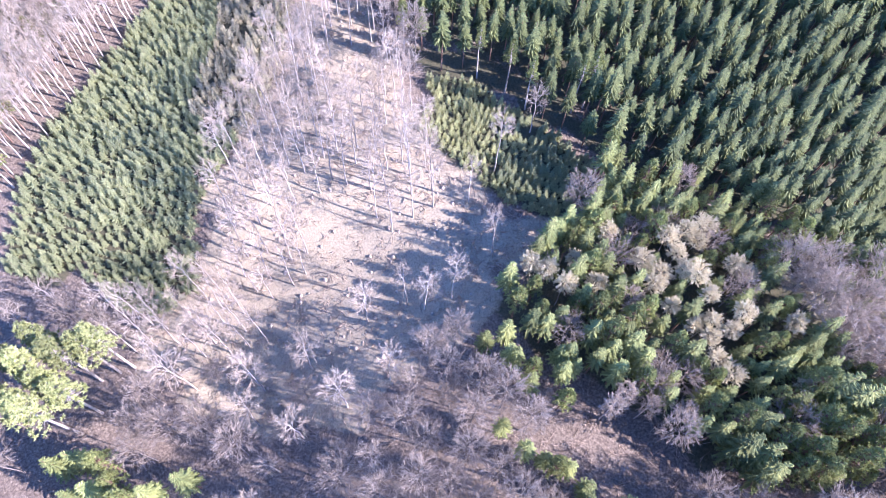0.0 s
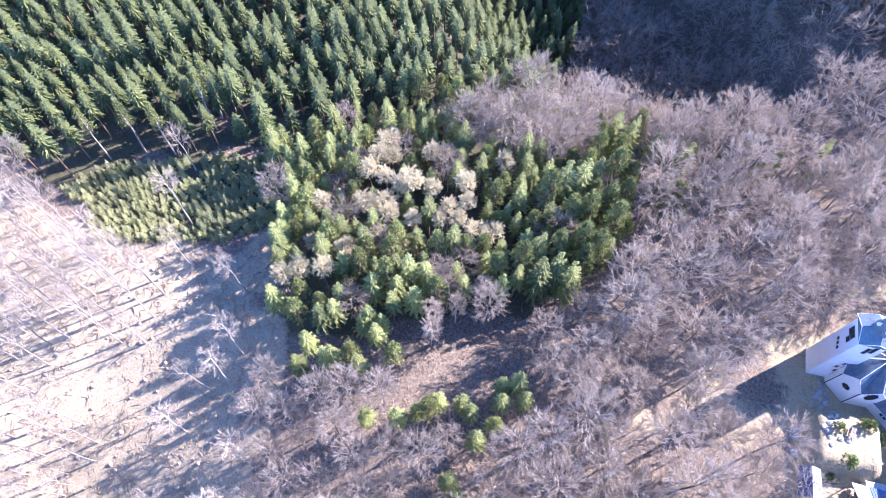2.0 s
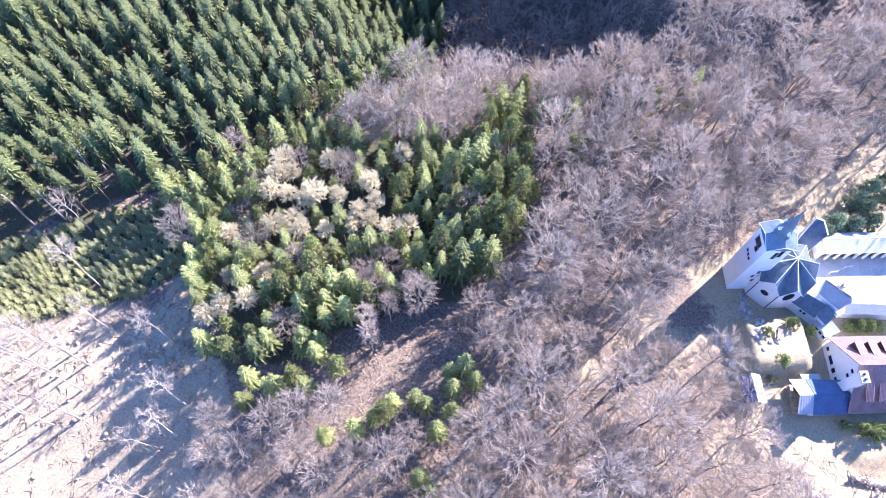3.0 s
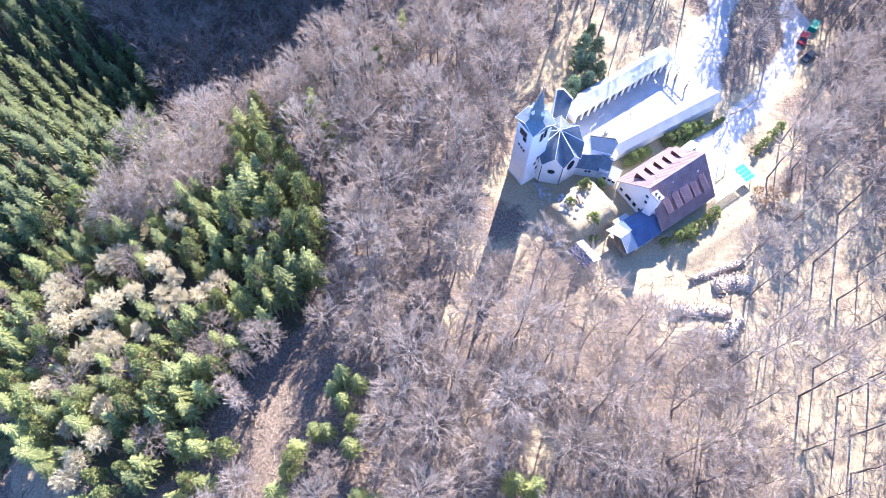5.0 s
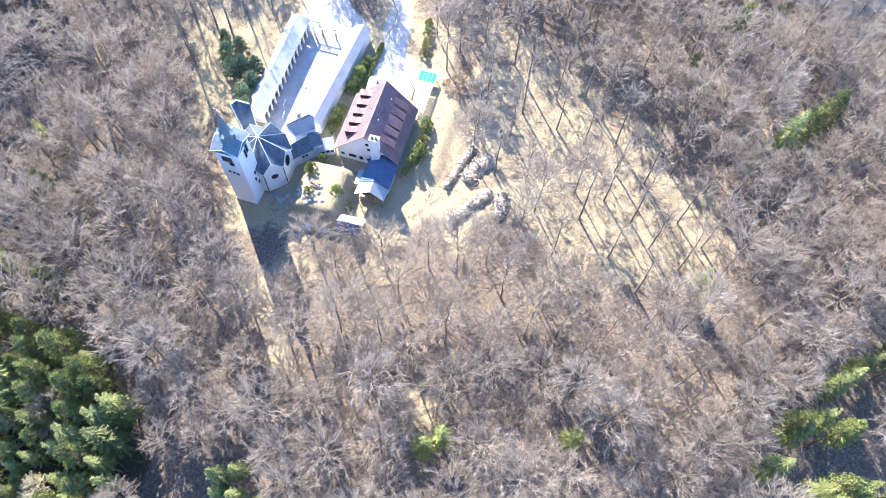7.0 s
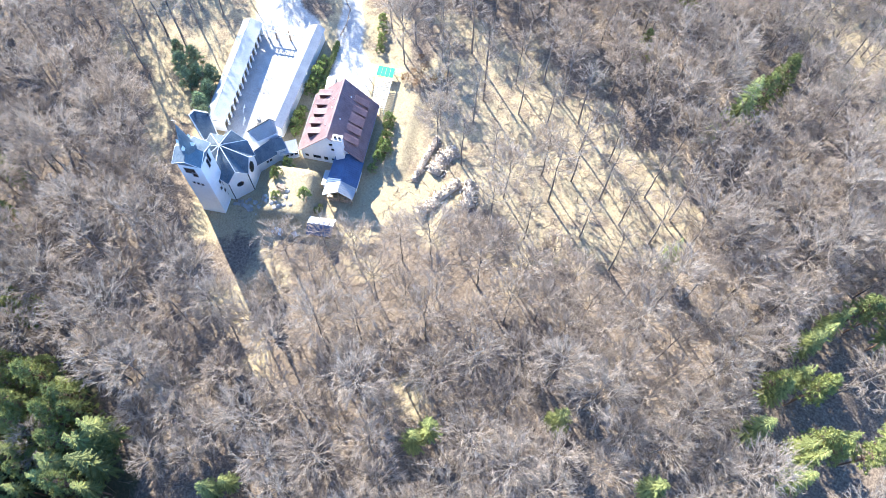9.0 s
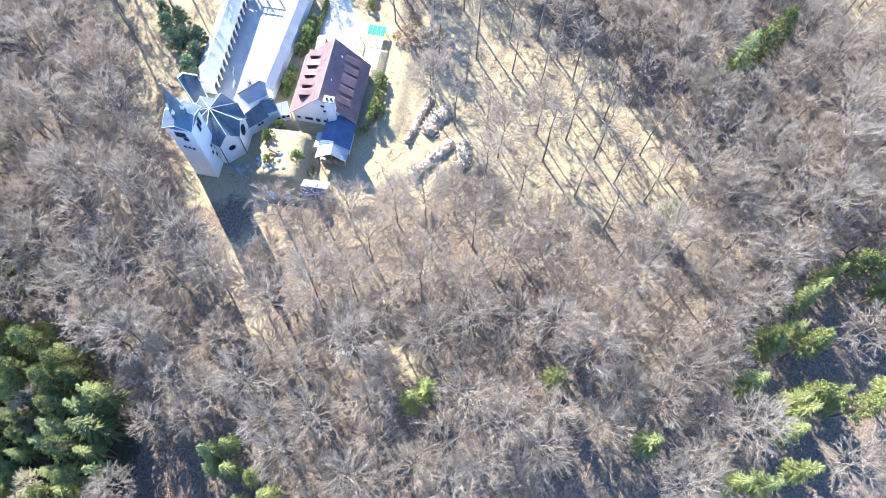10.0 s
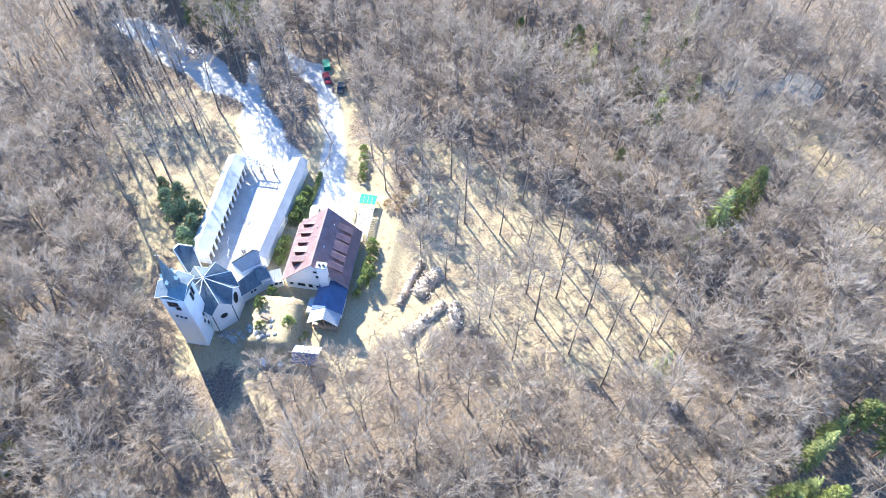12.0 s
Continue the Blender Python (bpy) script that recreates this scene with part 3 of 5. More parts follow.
WEST_PINES = [(-65.1, 36.2), (-61.5, 37.8), (-58.9, 38.9), (-66.8, 25.6), (-70.0, 26.6), (-63.7, 29.7), (-67.1, 31.2), (-69.7, 33.8), (-74.2, 35.4), (-74.4, 28.1), (-68.8, 38.6)]
WEST_BRIGHT = [(-57.3, 18.6), (-54.8, 15.1), (-62.0, 19.4), (-48.4, 13.5), (-58.0, 13.9), (-42.2, 15.6), (-65.2, 18.1), (-62.1, 13.0), (-51.6, 12.2)]
WALL_A = [(57.5, -59.6), (59.3, -65.2), (61.3, -71.3)]
WALL_B = [(55.8, -64.0), (57.0, -68.1), (55.9, -71.8)]
WALL_C = [(50.7, -54.4), (50.8, -60.1), (50.2, -66.5)]
WALL_D = [(44.7, -63.2), (48.6, -68.0)]
# outline of a spruce belt added beyond the view to cast shade westward
SHADE_BELT = [(160, -26), (200, -26), (204, 96), (164, 96), (158, 60)]


BEECH_FORMS = [(21, 5.3, 0.42), (20, 4.8, 0.45), (22, 5.9, 0.42), (18, 4.5, 0.38), (22, 4.9, 0.5), (20, 5.6, 0.4)]
BEECH = Kind("beech_tree", "leafless grey-brown beech standing in leaf litter", "tree", BARK_GREY, TWIG,
             [bare_tree(10 + i, h, s, c, limbs=17, subs=6, twigs=15, twig_r=0.03, reach=1.3) for i, (h, s, c) in enumerate(BEECH_FORMS)])
BEECH_FAR = Kind("beech_tree", "leafless grey-brown beech standing in leaf litter", "tree", BARK_GREY, TWIG,
                 [bare_tree(20 + i, h, s, c, limbs=12, subs=5, twigs=15, twig_r=0.029, reach=1.5, slight=True) for i, (h, s, c) in enumerate(BEECH_FORMS)])
DOMED = Kind("domed_beech", "broad leafless beech with a dense domed brown crown", "tree", BARK_GREY, TWIG_PALE,
             [bare_tree(60 + i, h, s, 0.35, limbs=13, subs=13, twigs=16, twig_r=0.022, reach=1.0, fine_limbs=True) for i, (h, s) in enumerate([(19, 5.2), (18, 4.6)])])
POLE = Kind("slim_tree", "tall slim bare tree with a pale trunk on cleared land", "tree", BARK_PALE, TWIG_PALE,
            [bare_tree(30 + i, h, s, c, limbs=11, subs=4, twigs=8, lean=0.05, twig_r=0.02, trunk_r=0.17, reach=1.15) for i, (h, s, c) in enumerate([(21, 2.3, 0.45), (19, 2.0, 0.5), (22, 2.6, 0.42), (18, 2.2, 0.45)])])
BIRCH = Kind("birch_tree", "bare birch with a white stem and fine pale twigs", "tree", BARK_PALE, TWIG_PALE,
             [bare_tree(40 + i, h, s, c, limbs=12, subs=4, twigs=10, lean=0.05, twig_r=0.022, trunk_r=0.19, reach=1.2) for i, (h, s, c) in enumerate([(20, 2.7, 0.35), (19, 2.4, 0.4), (21, 2.9, 0.35)])])
SPARE = Kind("open_grown_tree", "tall leafless tree with a dark trunk on dry grass", "tree", BARK_GREY, TWIG,
             [bare_tree(45 + i, h, s, c, limbs=12, subs=4, twigs=9, lean=0.05, twig_r=0.022, trunk_r=0.24, reach=1.2) for i, (h, s, c) in enumerate([(22, 3.6, 0.5), (21, 3.2, 0.52), (23, 4.0, 0.48)])])
CATKINS = Kind("catkin_tree", "small bare tree with dense cream-coloured catkin twigs", "tree", BARK_GREY, CATKIN,
               [bare_tree(50 + i, 14.5, s, 0.72, limbs=18, subs=7, twigs=13, twig_r=0.03, trunk_r=0.13, reach=0.65) for i, s in enumerate([2.1, 2.5, 1.8])])
FROSTED = Kind("grey_dead_tree", "silver-grey dead conifer with dense bare twigs", "tree", BARK_PALE, TWIG_PALE,
               [bare_tree(56 + i, 16, 1.8, 0.4, limbs=16, subs=6, twigs=10, twig_r=0.03, trunk_r=0.15, reach=0.8) for i in range(2)])
SPRUCE = Kind("spruce_tree", "tall dark green spruce in a dense stand", "tree", BARK_RED, NEEDLE_DARK,
              [conifer(70 + i, h, r, 17, 9, low=0.5, curve=0.7, sprays=2, width=0.17) for i, (h, r) in enumerate([(17.5, 2.1), (15.5, 1.9), (18.5, 2.2), (14.5, 2.0), (16.5, 1.8)])])
FIR = Kind("fir_tree", "green conifer with a ragged spreading crown", "tree", BARK_RED, NEEDLE_MID,
           [conifer(80 + i, h, r, 17, 9, low=0.45, droop=0.22, sprays=4, curve=0.65, width=0.13) for i, (h, r) in enumerate([(17, 2.1), (16, 1.9), (18.5, 2.3)])] + [pine(85 + i, h, r * 0.9, 110, 0.5, 12) for i, (h, r) in enumerate([(16, 2.3), (18, 2.6)])])
BRIGHT = Kind("bright_conifer", "sunlit yellow-green conifer among bare trees", "tree", BARK_RED, NEEDLE_LIGHT,
              [conifer(90, 16.5, 2.5, 18, 9, low=0.35, droop=0.22, sprays=4, curve=0.65, width=0.13), pine(91, 16.5, 2.4, 120, 0.5, 12), conifer(92, 15, 2.2, 17, 9, low=0.3, droop=0.2, sprays=4, curve=0.7, width=0.13)])
BIGFIR = Kind("big_fir", "large dark green fir at the wood's edge", "tree", BARK_RED, NEEDLE_MID,
              [pine(95, 20, 3.3, 190, 0.35, 11), pine(96, 19, 2.9, 170, 0.3, 11), pine(97, 21, 3.4, 190, 0.4, 11), conifer(98, 20, 3.0, 18, 9, low=0.25, droop=0.25, sprays=6, curve=0.65, width=0.13)])
LONE_FIR = Kind("slender_fir", "slender fir with a long bare stem and a short crown", "tree", BARK_PALE, NEEDLE_MID,
                [pine(150 + i, h, 1.5, 60, 0.58, 14) for i, h in enumerate([17, 18.5])])
PINE = Kind("tall_pine", "tall pine with a pale trunk and a yellow-green crown", "tree", BARK_PALE, NEEDLE_PINE,
            [pine(120 + i, h, 3.2, 130, 0.55, 14) for i, h in enumerate([25, 27])])
SAPLING = Kind("young_spruce", "young green spruce in a dense plantation", "tree", BARK_RED, NEEDLE_YOUNG,
               [conifer(100 + i, h, r, 11, 8, low=0.05, droop=0.12, sprays=2, width=0.17, curve=0.75) for i, (h, r) in enumerate([(3.9, 1.2), (4.5, 1.3), (3.3, 1.05)])])
GOLDEN = Kind("golden_sapling", "young yellowish conifer in a sunny plantation", "tree", BARK_RED, NEEDLE_YELLOW,
              [conifer(110 + i, h, r, 9, 8, low=0.05, droop=0.05, sprays=2, width=0.14) for i, (h, r) in enumerate([(3.6, 1.1), (4.3, 1.2)])])
LARCHLING = Kind("brown_larch_sapling", "young bare brown larch among green spruces", "tree", BARK_GREY, BROWN_NEEDLE,
                 [conifer(115 + i, h, r, 9, 8, low=0.05, droop=0.0, sprays=2, width=0.13) for i, (h, r) in enumerate([(3.6, 1.2), (4.2, 1.3)])])


class Spots:
    """Places for trees, kept apart from one another."""

    def __init__(self):
        self.taken = []

    def free(self, x, y, gap):
        return all((x - a) ** 2 + (y - b) ** 2 > (0.5 * (gap + g)) ** 2 for a, b, g in self.taken)

    def add(self, x, y, gap):
        self.taken.append((x, y, gap))

    def fill(self, box, gap, tries, ok):
        x0, y0, x1, y1 = box
        xs = [rnd.uniform(x0, x1) for _ in range(tries)]
        ys = [rnd.uniform(y0, y1) for _ in range(tries)]
        good = ok(np.array(xs), np.array(ys))
        got, cell = [], {}
        for a, b, g in self.taken:
            cell.setdefault((int(a // 8), int(b // 8)), []).append((a, b, g))
        for x, y, k in zip(xs, ys, good):
            if not k:
                continue
            i, j = int(x // 8), int(y // 8)
            near = [p for di in (-1, 0, 1) for dj in (-1, 0, 1) for p in cell.get((i + di, j + dj), ())]
            if all((x - a) ** 2 + (y - b) ** 2 > (0.5 * (gap + g)) ** 2 for a, b, g in near):
                cell.setdefault((i, j), []).append((x, y, gap))
                self.taken.append((x, y, gap))
                got.append((x, y))
        return got


def grow(kind, spots, centre, limit, mass_name, mass_label, low=0.85, high=1.15):
    """The trees nearest to a place as things, the rest as woodland."""
    spots = sorted(spots, key=lambda p: (p[0] - centre[0]) ** 2 + (p[1] - centre[1]) ** 2)
    for x, y in spots[:limit]:
        kind.plant(x, y, size=rnd.uniform(low, high))
    kind.mass(mass_name, [(x, y, rnd.uniform(low, high)) for x, y in spots[limit:]], mass_label)


taken = Spots()
far = lambda polys, x, y, d: np.max([inside(p, x, y) for p in polys], axis=0) < -d


def single(kind, spots, gap, low=0.9, high=1.1, label=""):
    for x, y in spots:
        taken.add(x, y, gap)
        kind.plant(x, y, size=rnd.uniform(low, high), label=label)


single(CATKINS, CATKIN_SPOTS, 3.4, 0.86, 1.04)
single(FROSTED, GREY_SPOTS, 3.0)
single(BRIGHT, BRIGHT_SPOTS, 4.0, 0.72, 0.92)
single(BRIGHT, BRIGHT_SPOTS_SOUTH + WEST_BRIGHT, 7.2, 1.0, 1.15)
single(BIGFIR, DARK_SPOTS, 3.0, 0.9, 1.05)
single(BIGFIR, EAST_SPOTS[:14] + FAR_SOUTH, 3.0, 0.7, 0.9, "dark green fir rising among bare trees")
single(BIGFIR, TALLFIR_SOUTH[:2], 4.5, 1.0, 1.1, "dark green fir rising among bare trees")
single(BRIGHT, [(16.2, -115.5)], 4.5, 1.25, 1.35)
single(BRIGHT, TALLFIR_SOUTH[2:] + SLIM_SOUTH, 3.5, 0.85, 0.95)
single(BIGFIR, [(147, -88), (152, -94.5), (145, -95.5), (162, -87.5), (156.5, -89.5)], 4.0, 1.0, 1.2, "dark green fir beside the pale forecourt")
single(DOMED, BIG_BARE, 4.5, 0.95, 1.05)
single(POLE, LONE_SLIM, 3.0)
single(LONE_FIR, LONE_SPRUCE, 3.0, 0.95, 1.15)
for x, y in WEST_PINES:
    taken.add(x, y, 3)
    PINE.plant(x, y, size=rnd.uniform(0.95, 1.1))

pts = taken.fill((-20, 45, 175, 215), 3.0, 24000, lambda x, y: (inside(TALL, x, y) > 0) & (np.hypot(x, y) < 185))
pts += taken.fill((-10, 70, 60, 115), 4.6, 600, lambda x, y: inside(RIDE, x, y) > 0.5)
grow(SPRUCE, pts, (60, 70), 290, "spruce_wood", "dense stand of tall dark green spruces")
single(SPRUCE, taken.fill((172, -112, 212, -70), 5.0, 160, lambda x, y: far([FORECOURT], x, y, 3)), 3.0, 1.35, 1.6, "tall dark spruce beyond the forecourt")
for x, y in taken.fill((122, -100, 205, -58), 3.8, 900, lambda x, y: (inside(FORECOURT, x, y) < -0.6) & (inside(FORECOURT, x, y) > -10) & far([GARDEN, DRIVE, SPUR], x, y, 0.5) & (np.hypot(x - 130, y + 68) > 20)):
    SPARE.plant(x, y, size=rnd.uniform(1.05, 1.25), label="tall leafless tree beside the pale forecourt")
# unseen tall spruces, added only to keep the sun off the ravine
pts = taken.fill((155, -27, 206, 98), 3.8, 4000, lambda x, y: inside(SHADE_BELT, x, y) > 0)
SPRUCE.mass("east_spruce_wood", [(x, y, rnd.uniform(1.6, 1.9)) for x, y in pts], "added out-of-view spruces that shade the ravine")
pts = taken.fill((5, 10, 95, 90), 2.5, 6000, lambda x, y: (inside(MIXED, x, y) > 0))
for i, (x, y) in enumerate(pts):
    west = x + 0.4 * y < 62
    k = rnd.random()
    bare = 0.15 if west else 0.08
    (BEECH if k < bare else BRIGHT if k < 0.42 else FIR).plant(x, y, size=rnd.uniform(0.6, 0.75) if k < bare else rnd.uniform(0.85, 1.05) if west else rnd.uniform(0.72, 1.0))
pts = taken.fill((-95, 45, -28, 135), 1.35, 30000, lambda x, y: inside(PLANTATION, x, y) > 0.5)
brown = inside(BROWNISH, [p[0] for p in pts], [p[1] for p in pts]) > 0
grow(LARCHLING, [p for p, b in zip(pts, brown) if b and rnd.random() < 0.9], (-40, 90), 290, "larch_thicket", "thicket of young brown larches", 0.7, 1.2)
grow(SAPLING, [p for p, b in zip(pts, brown) if not b], (-55, 70), 290, "spruce_plantation", "dense rows of young green spruces", 0.65, 1.2)
pts = taken.fill((-5, 60, 50, 110), 1.05, 14000, lambda x, y: inside(YOUNG, x, y) > 0.3)
# the thicket's shaded part gets darker needles, so shade is in their colour
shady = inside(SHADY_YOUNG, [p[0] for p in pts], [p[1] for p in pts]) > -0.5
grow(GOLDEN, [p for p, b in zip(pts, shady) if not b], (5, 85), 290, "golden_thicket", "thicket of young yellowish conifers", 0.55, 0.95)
grow(SAPLING, [p for p, b in zip(pts, shady) if b], (25, 75), 0, "young_spruce_thicket", "thicket of young conifers, coloured darker where shaded", 0.6, 0.95)
pts = taken.fill((-70, 20, 40, 135), 3.1, 3600, lambda x, y: (inside(CLEARING, x, y) > 0.5) & (inside(GLADE, x, y) < -1) & (x < 4 - 0.12 * (y - 50)) & (y > 52 + 0.25 * x) & (np.sin(x * 0.21 + 2) + np.sin(y * 0.17) > -1.0))
grow(POLE, pts, (-20, 70), 290, "pole_wood", "slim bare trees on cleared land", 0.85, 1.15)
pts = taken.fill((-70, 15, 30, 70), 6.6, 1400, lambda x, y: (inside(CLEARING, x, y) > -1) & (inside(GLADE, x, y) < 0) & (y < 56 + 0.2 * x) & (x < 5))
for x, y in pts:
    if rnd.random() < 0.75:
        BIRCH.plant(x, y, size=rnd.uniform(1.0, 1.25))
    else:
        BEECH.plant(x, y, size=rnd.uniform(0.6, 0.75))
pts = taken.fill((-120, 60, -55, 140), 2.4, 4000, lambda x, y: inside(WEST_POLES, x, y) > 0)
for x, y in pts[::3]:
    FIR.plant(x + 0.9, y + 0.9, size=rnd.uniform(0.7, 1.0)) if x < -84 else None
grow(BIRCH, pts, (-70, 100), 90, "birch_wood", "dense bare pale-stemmed wood beyond the ride", 0.9, 1.1)
# kept open: the grass strip before the tower and the yard below the garden
for x, y, g in ((73, -31, 16), (66, -38, 12), (77, -25, 14), (71, -22, 9), (64, -18, 5)):
    taken.add(x, y, g)
pts = taken.fill((30, -110, 140, 0), 6.3, 2500, lambda x, y: (inside(LAWN, x, y) > 0) & (inside(GARDEN, x, y) < -2) & (inside(FORECOURT, x, y) < -1) & (inside(DRIVE, x, y) < -1))
pts += taken.fill((-20, -180, 90, -40), 6.6, 4000, lambda x, y: ((inside(SPARSE, x, y) > 0) | (inside(SOUTH_GRASS, x, y) > 0) | (inside(PINK_STRIP, x, y) > 0)) & (inside(DRIVE, x, y) < -1) & (inside(GARDEN, x, y) < -2) & (inside(LAWN, x, y) < 0))
for x, y in pts:
    (SPARE if rnd.random() < 0.85 else BEECH).plant(x, y, size=rnd.uniform(0.8, 1.0))
seen = lambda x, y: (np.hypot(x, y) < 232) & ~((x < -5) & (y < 8) & (y > -38)) & (x > np.where(y > 0, -85, -48)) & ((x < 157) | ((y < -35) & (x < 200))) & (y > -212)
open_wood = lambda x, y: seen(x, y) & (inside(SHADE_BELT, x, y) < 0) & far([CLEARING, PLANTATION, YOUNG, TALL, MIXED, WEST_POLES, RIDE], x, y, 0.8) & far([LAWN, SPARSE, SOUTH_GRASS, PINK_STRIP, FORECOURT, DRIVE], x, y, 0.3) & far([GARDEN], x, y, 3.0) & far([LANE], x, y, 1.8)
pts = taken.fill((-60, -110, 90, 2), 5.7, 9000, lambda x, y: open_wood(x, y) & (np.hypot(x - 22, y + 40) < 72))
pts += taken.fill((-90, -215, 205, 150), 4.8, 22000, lambda x, y: open_wood(x, y) & ((np.hypot(x - 22, y + 40) >= 74) | (y > 4)))
young_side = lambda p: p[1] > 2 and p[0] < 48
for i, (x, y) in enumerate(p for p in pts if young_side(p)):
    if x > -10 or i % 4:
        BIRCH.plant(x, y, size=rnd.uniform(0.75, 0.95)) if i % 4 == 1 and x < 0 else BEECH.plant(x, y, size=rnd.uniform(0.82, 1.02), slim=0.74)
pts = [p for p in pts if not young_side(p)]
near = sorted(pts, key=lambda p: (p[0] - 25) ** 2 + (p[1] + 25) ** 2)
grow(BEECH, near[:230], (25, -25), 230, "none", "none", 0.8, 1.12)
grow(BEECH_FAR, near[230:], (25, -25), 0, "beech_wood", "leafless grey-brown beech wood", 0.8, 1.12)

BUSH = Kind("shrub", "rounded green garden shrub beside the buildings", "shrub", BARK_RED, BUSHLEAF, [pine(130 + i, h, r, 30, 0.08, 13) for i, (h, r) in enumerate([(1.8, 1.1), (2.4, 1.2)])])
GARDEN_PINE = Kind("garden_pine", "pale green pine beside the arcade wall", "tree", BARK_RED, PINELEAF, [pine(135 + i, h, 2.4, 50, 0.2) for i, h in enumerate([7.5, 8.5])])


# ---- buildings: helpers ----
def solid(name, verts, faces, mat, parent, label="", bevel=0.0):
    """A closed mesh from corners and faces of any length."""
    bm = bmesh.new()
    vs = [bm.verts.new(v) for v in verts]
    for f in faces:
        bm.faces.new([vs[i] for i in f])
    bmesh.ops.recalc_face_normals(bm, faces=bm.faces)
    if bevel:
        bmesh.ops.bevel(bm, geom=list(bm.edges), offset=bevel, segments=1, affect="EDGES", clamp_overlap=True)
    me = bpy.data.meshes.new(name)
    bm.to_mesh(me)
    bm.free()
    me.materials.append(mat)
    return part(name, me, parent, label)


def block(name, x, y, z, mat, parent, label="", bevel=0.02):
    """A box between two values on each axis, with softened edges."""
    v = [(x[i], y[j], z[k]) for i in (0, 1) for j in (0, 1) for k in (0, 1)]
    return solid(name, v, [(0, 1, 3, 2), (4, 6, 7, 5), (0, 4, 5, 1), (2, 3, 7, 6), (0, 2, 6, 4), (1, 5, 7, 3)], mat, parent, label, bevel)


def prism(name, outline, z0, z1, mat, parent, label="", bevel=0.0):
    """Upright walls over a floor plan; z1 may be one height or one for each corner."""
    n = len(outline)
    tops = z1 if isinstance(z1, (list, tuple)) else [z1] * n
    v = [(x, y, z0) for x, y in outline] + [(x, y, h) for (x, y), h in zip(outline, tops)]
    f = [tuple(range(n)), tuple(range(n, 2 * n))] + [(i, (i + 1) % n, n + (i + 1) % n, n + i) for i in range(n)]
    return solid(name, v, f, mat, parent, label, bevel)


def sheet(name, corners, thick, mat, parent, label="", ribs=0.0, along=0):
    """A roof plane with thickness, through three or four corners; ribs: the spacing of its raised seams, which run from edge `along` to the opposite edge."""
    c = [Vector(p) for p in corners]
    nrm = (c[1] - c[0]).cross(c[2] - c[0]).normalized()
    nrm = nrm if nrm.z > 0 else -nrm
    n = len(c)
    v = [p for p in c] + [p + nrm * thick for p in c]
    f = [tuple(range(n)), tuple(range(n, 2 * n))] + [(i, (i + 1) % n, n + (i + 1) % n, n + i) for i in range(n)]
    ob = solid(name, v, f, mat, parent, label)
    if ribs:
        q = c if n == 4 else [c[0], c[1], c[2], c[2]]
        q = q[along:] + q[:along]
        a, b, d, e = q[0], q[1], q[2], q[3]
        count = max(2, int((b - a).length / ribs))
        bm = bmesh.new()
        for i in range(1, count):
            u = i / count
            p, r = a.lerp(b, u) + nrm * thick, e.lerp(d, u) + nrm * thick
            if (p - r).length < 0.3:
                continue
            s = (b - a).normalized() * 0.025
            k = [bm.verts.new(w) for w in (p - s, p + s, p + nrm * 0.05, r - s, r + s, r + nrm * 0.05)]
            for face in ((0, 3, 5, 2), (2, 5, 4, 1), (0, 2, 1), (3, 4, 5)):
                bm.faces.new([k[j] for j in face])
        me = bpy.data.meshes.new("seams")
        bm.to_mesh(me)
        bm.free()
        me.materials.append(mat)
        part("seams", me, ob)
    return ob


def window(parent, centre, facing, wide, high, sides=4, frame_mat=None, name="window"):
    """A glazed opening with a raised frame, on a wall that faces the given way (degrees in the thing's plan)."""
    frame_mat = frame_mat or WHITEWOOD
    out = Vector((math.cos(radians(facing)), math.sin(radians(facing)), 0))
    side, up, c = Vector((-out.y, out.x, 0)), Vector((0, 0, 1)), Vector(centre)

    def ring(k, push):
        if sides == 4:
            pts = [(-1, -1), (1, -1), (1, 1), (-1, 1)]
        else:
            pts = [(math.cos(2 * math.pi * (i + 0.5) / sides) * 1.08, math.sin(2 * math.pi * (i + 0.5) / sides) * 1.08) for i in range(sides)]
        return [c + side * (x * (wide / 2 + k)) + up * (y * (high / 2 + k)) + out * push for x, y in pts]

    a, b, d = ring(0.09, 0.06), ring(0.0, 0.06), ring(0.09, -0.05)
    n = len(a)
    e = ring(0.0, 0.012)
    f = [(i, (i + 1) % n, n + (i + 1) % n, n + i) for i in range(n)] + [(i, (i + 1) % n, 2 * n + (i + 1) % n, 2 * n + i) for i in range(n)]
    f += [(n + i, n + (i + 1) % n, 3 * n + (i + 1) % n, 3 * n + i) for i in range(n)]
    ob = solid(name, a + b + d + e, f, frame_mat, parent)
    solid("pane", ring(-0.01, 0.015) + ring(-0.01, -0.03), [tuple(range(n)), tuple(range(n, 2 * n))] + [(i, (i + 1) % n, n + (i + 1) % n, n + i) for i in range(n)], GLASS, ob)
    return ob


SITE = pose(86.0, -34.0, 0, 0, 0, -57)  # the buildings' own axes


def thing(name, label, category, x=0.0, y=0.0, z=0.0, turn=0.0, group="", site=True):
    ob = new(name)
    ob.empty_display_size = 0.5
    ob.matrix_basis = (SITE if site else Matrix()) @ pose(x, y, z, 0, 0, turn)
    return tagged(ob, label, category, group)


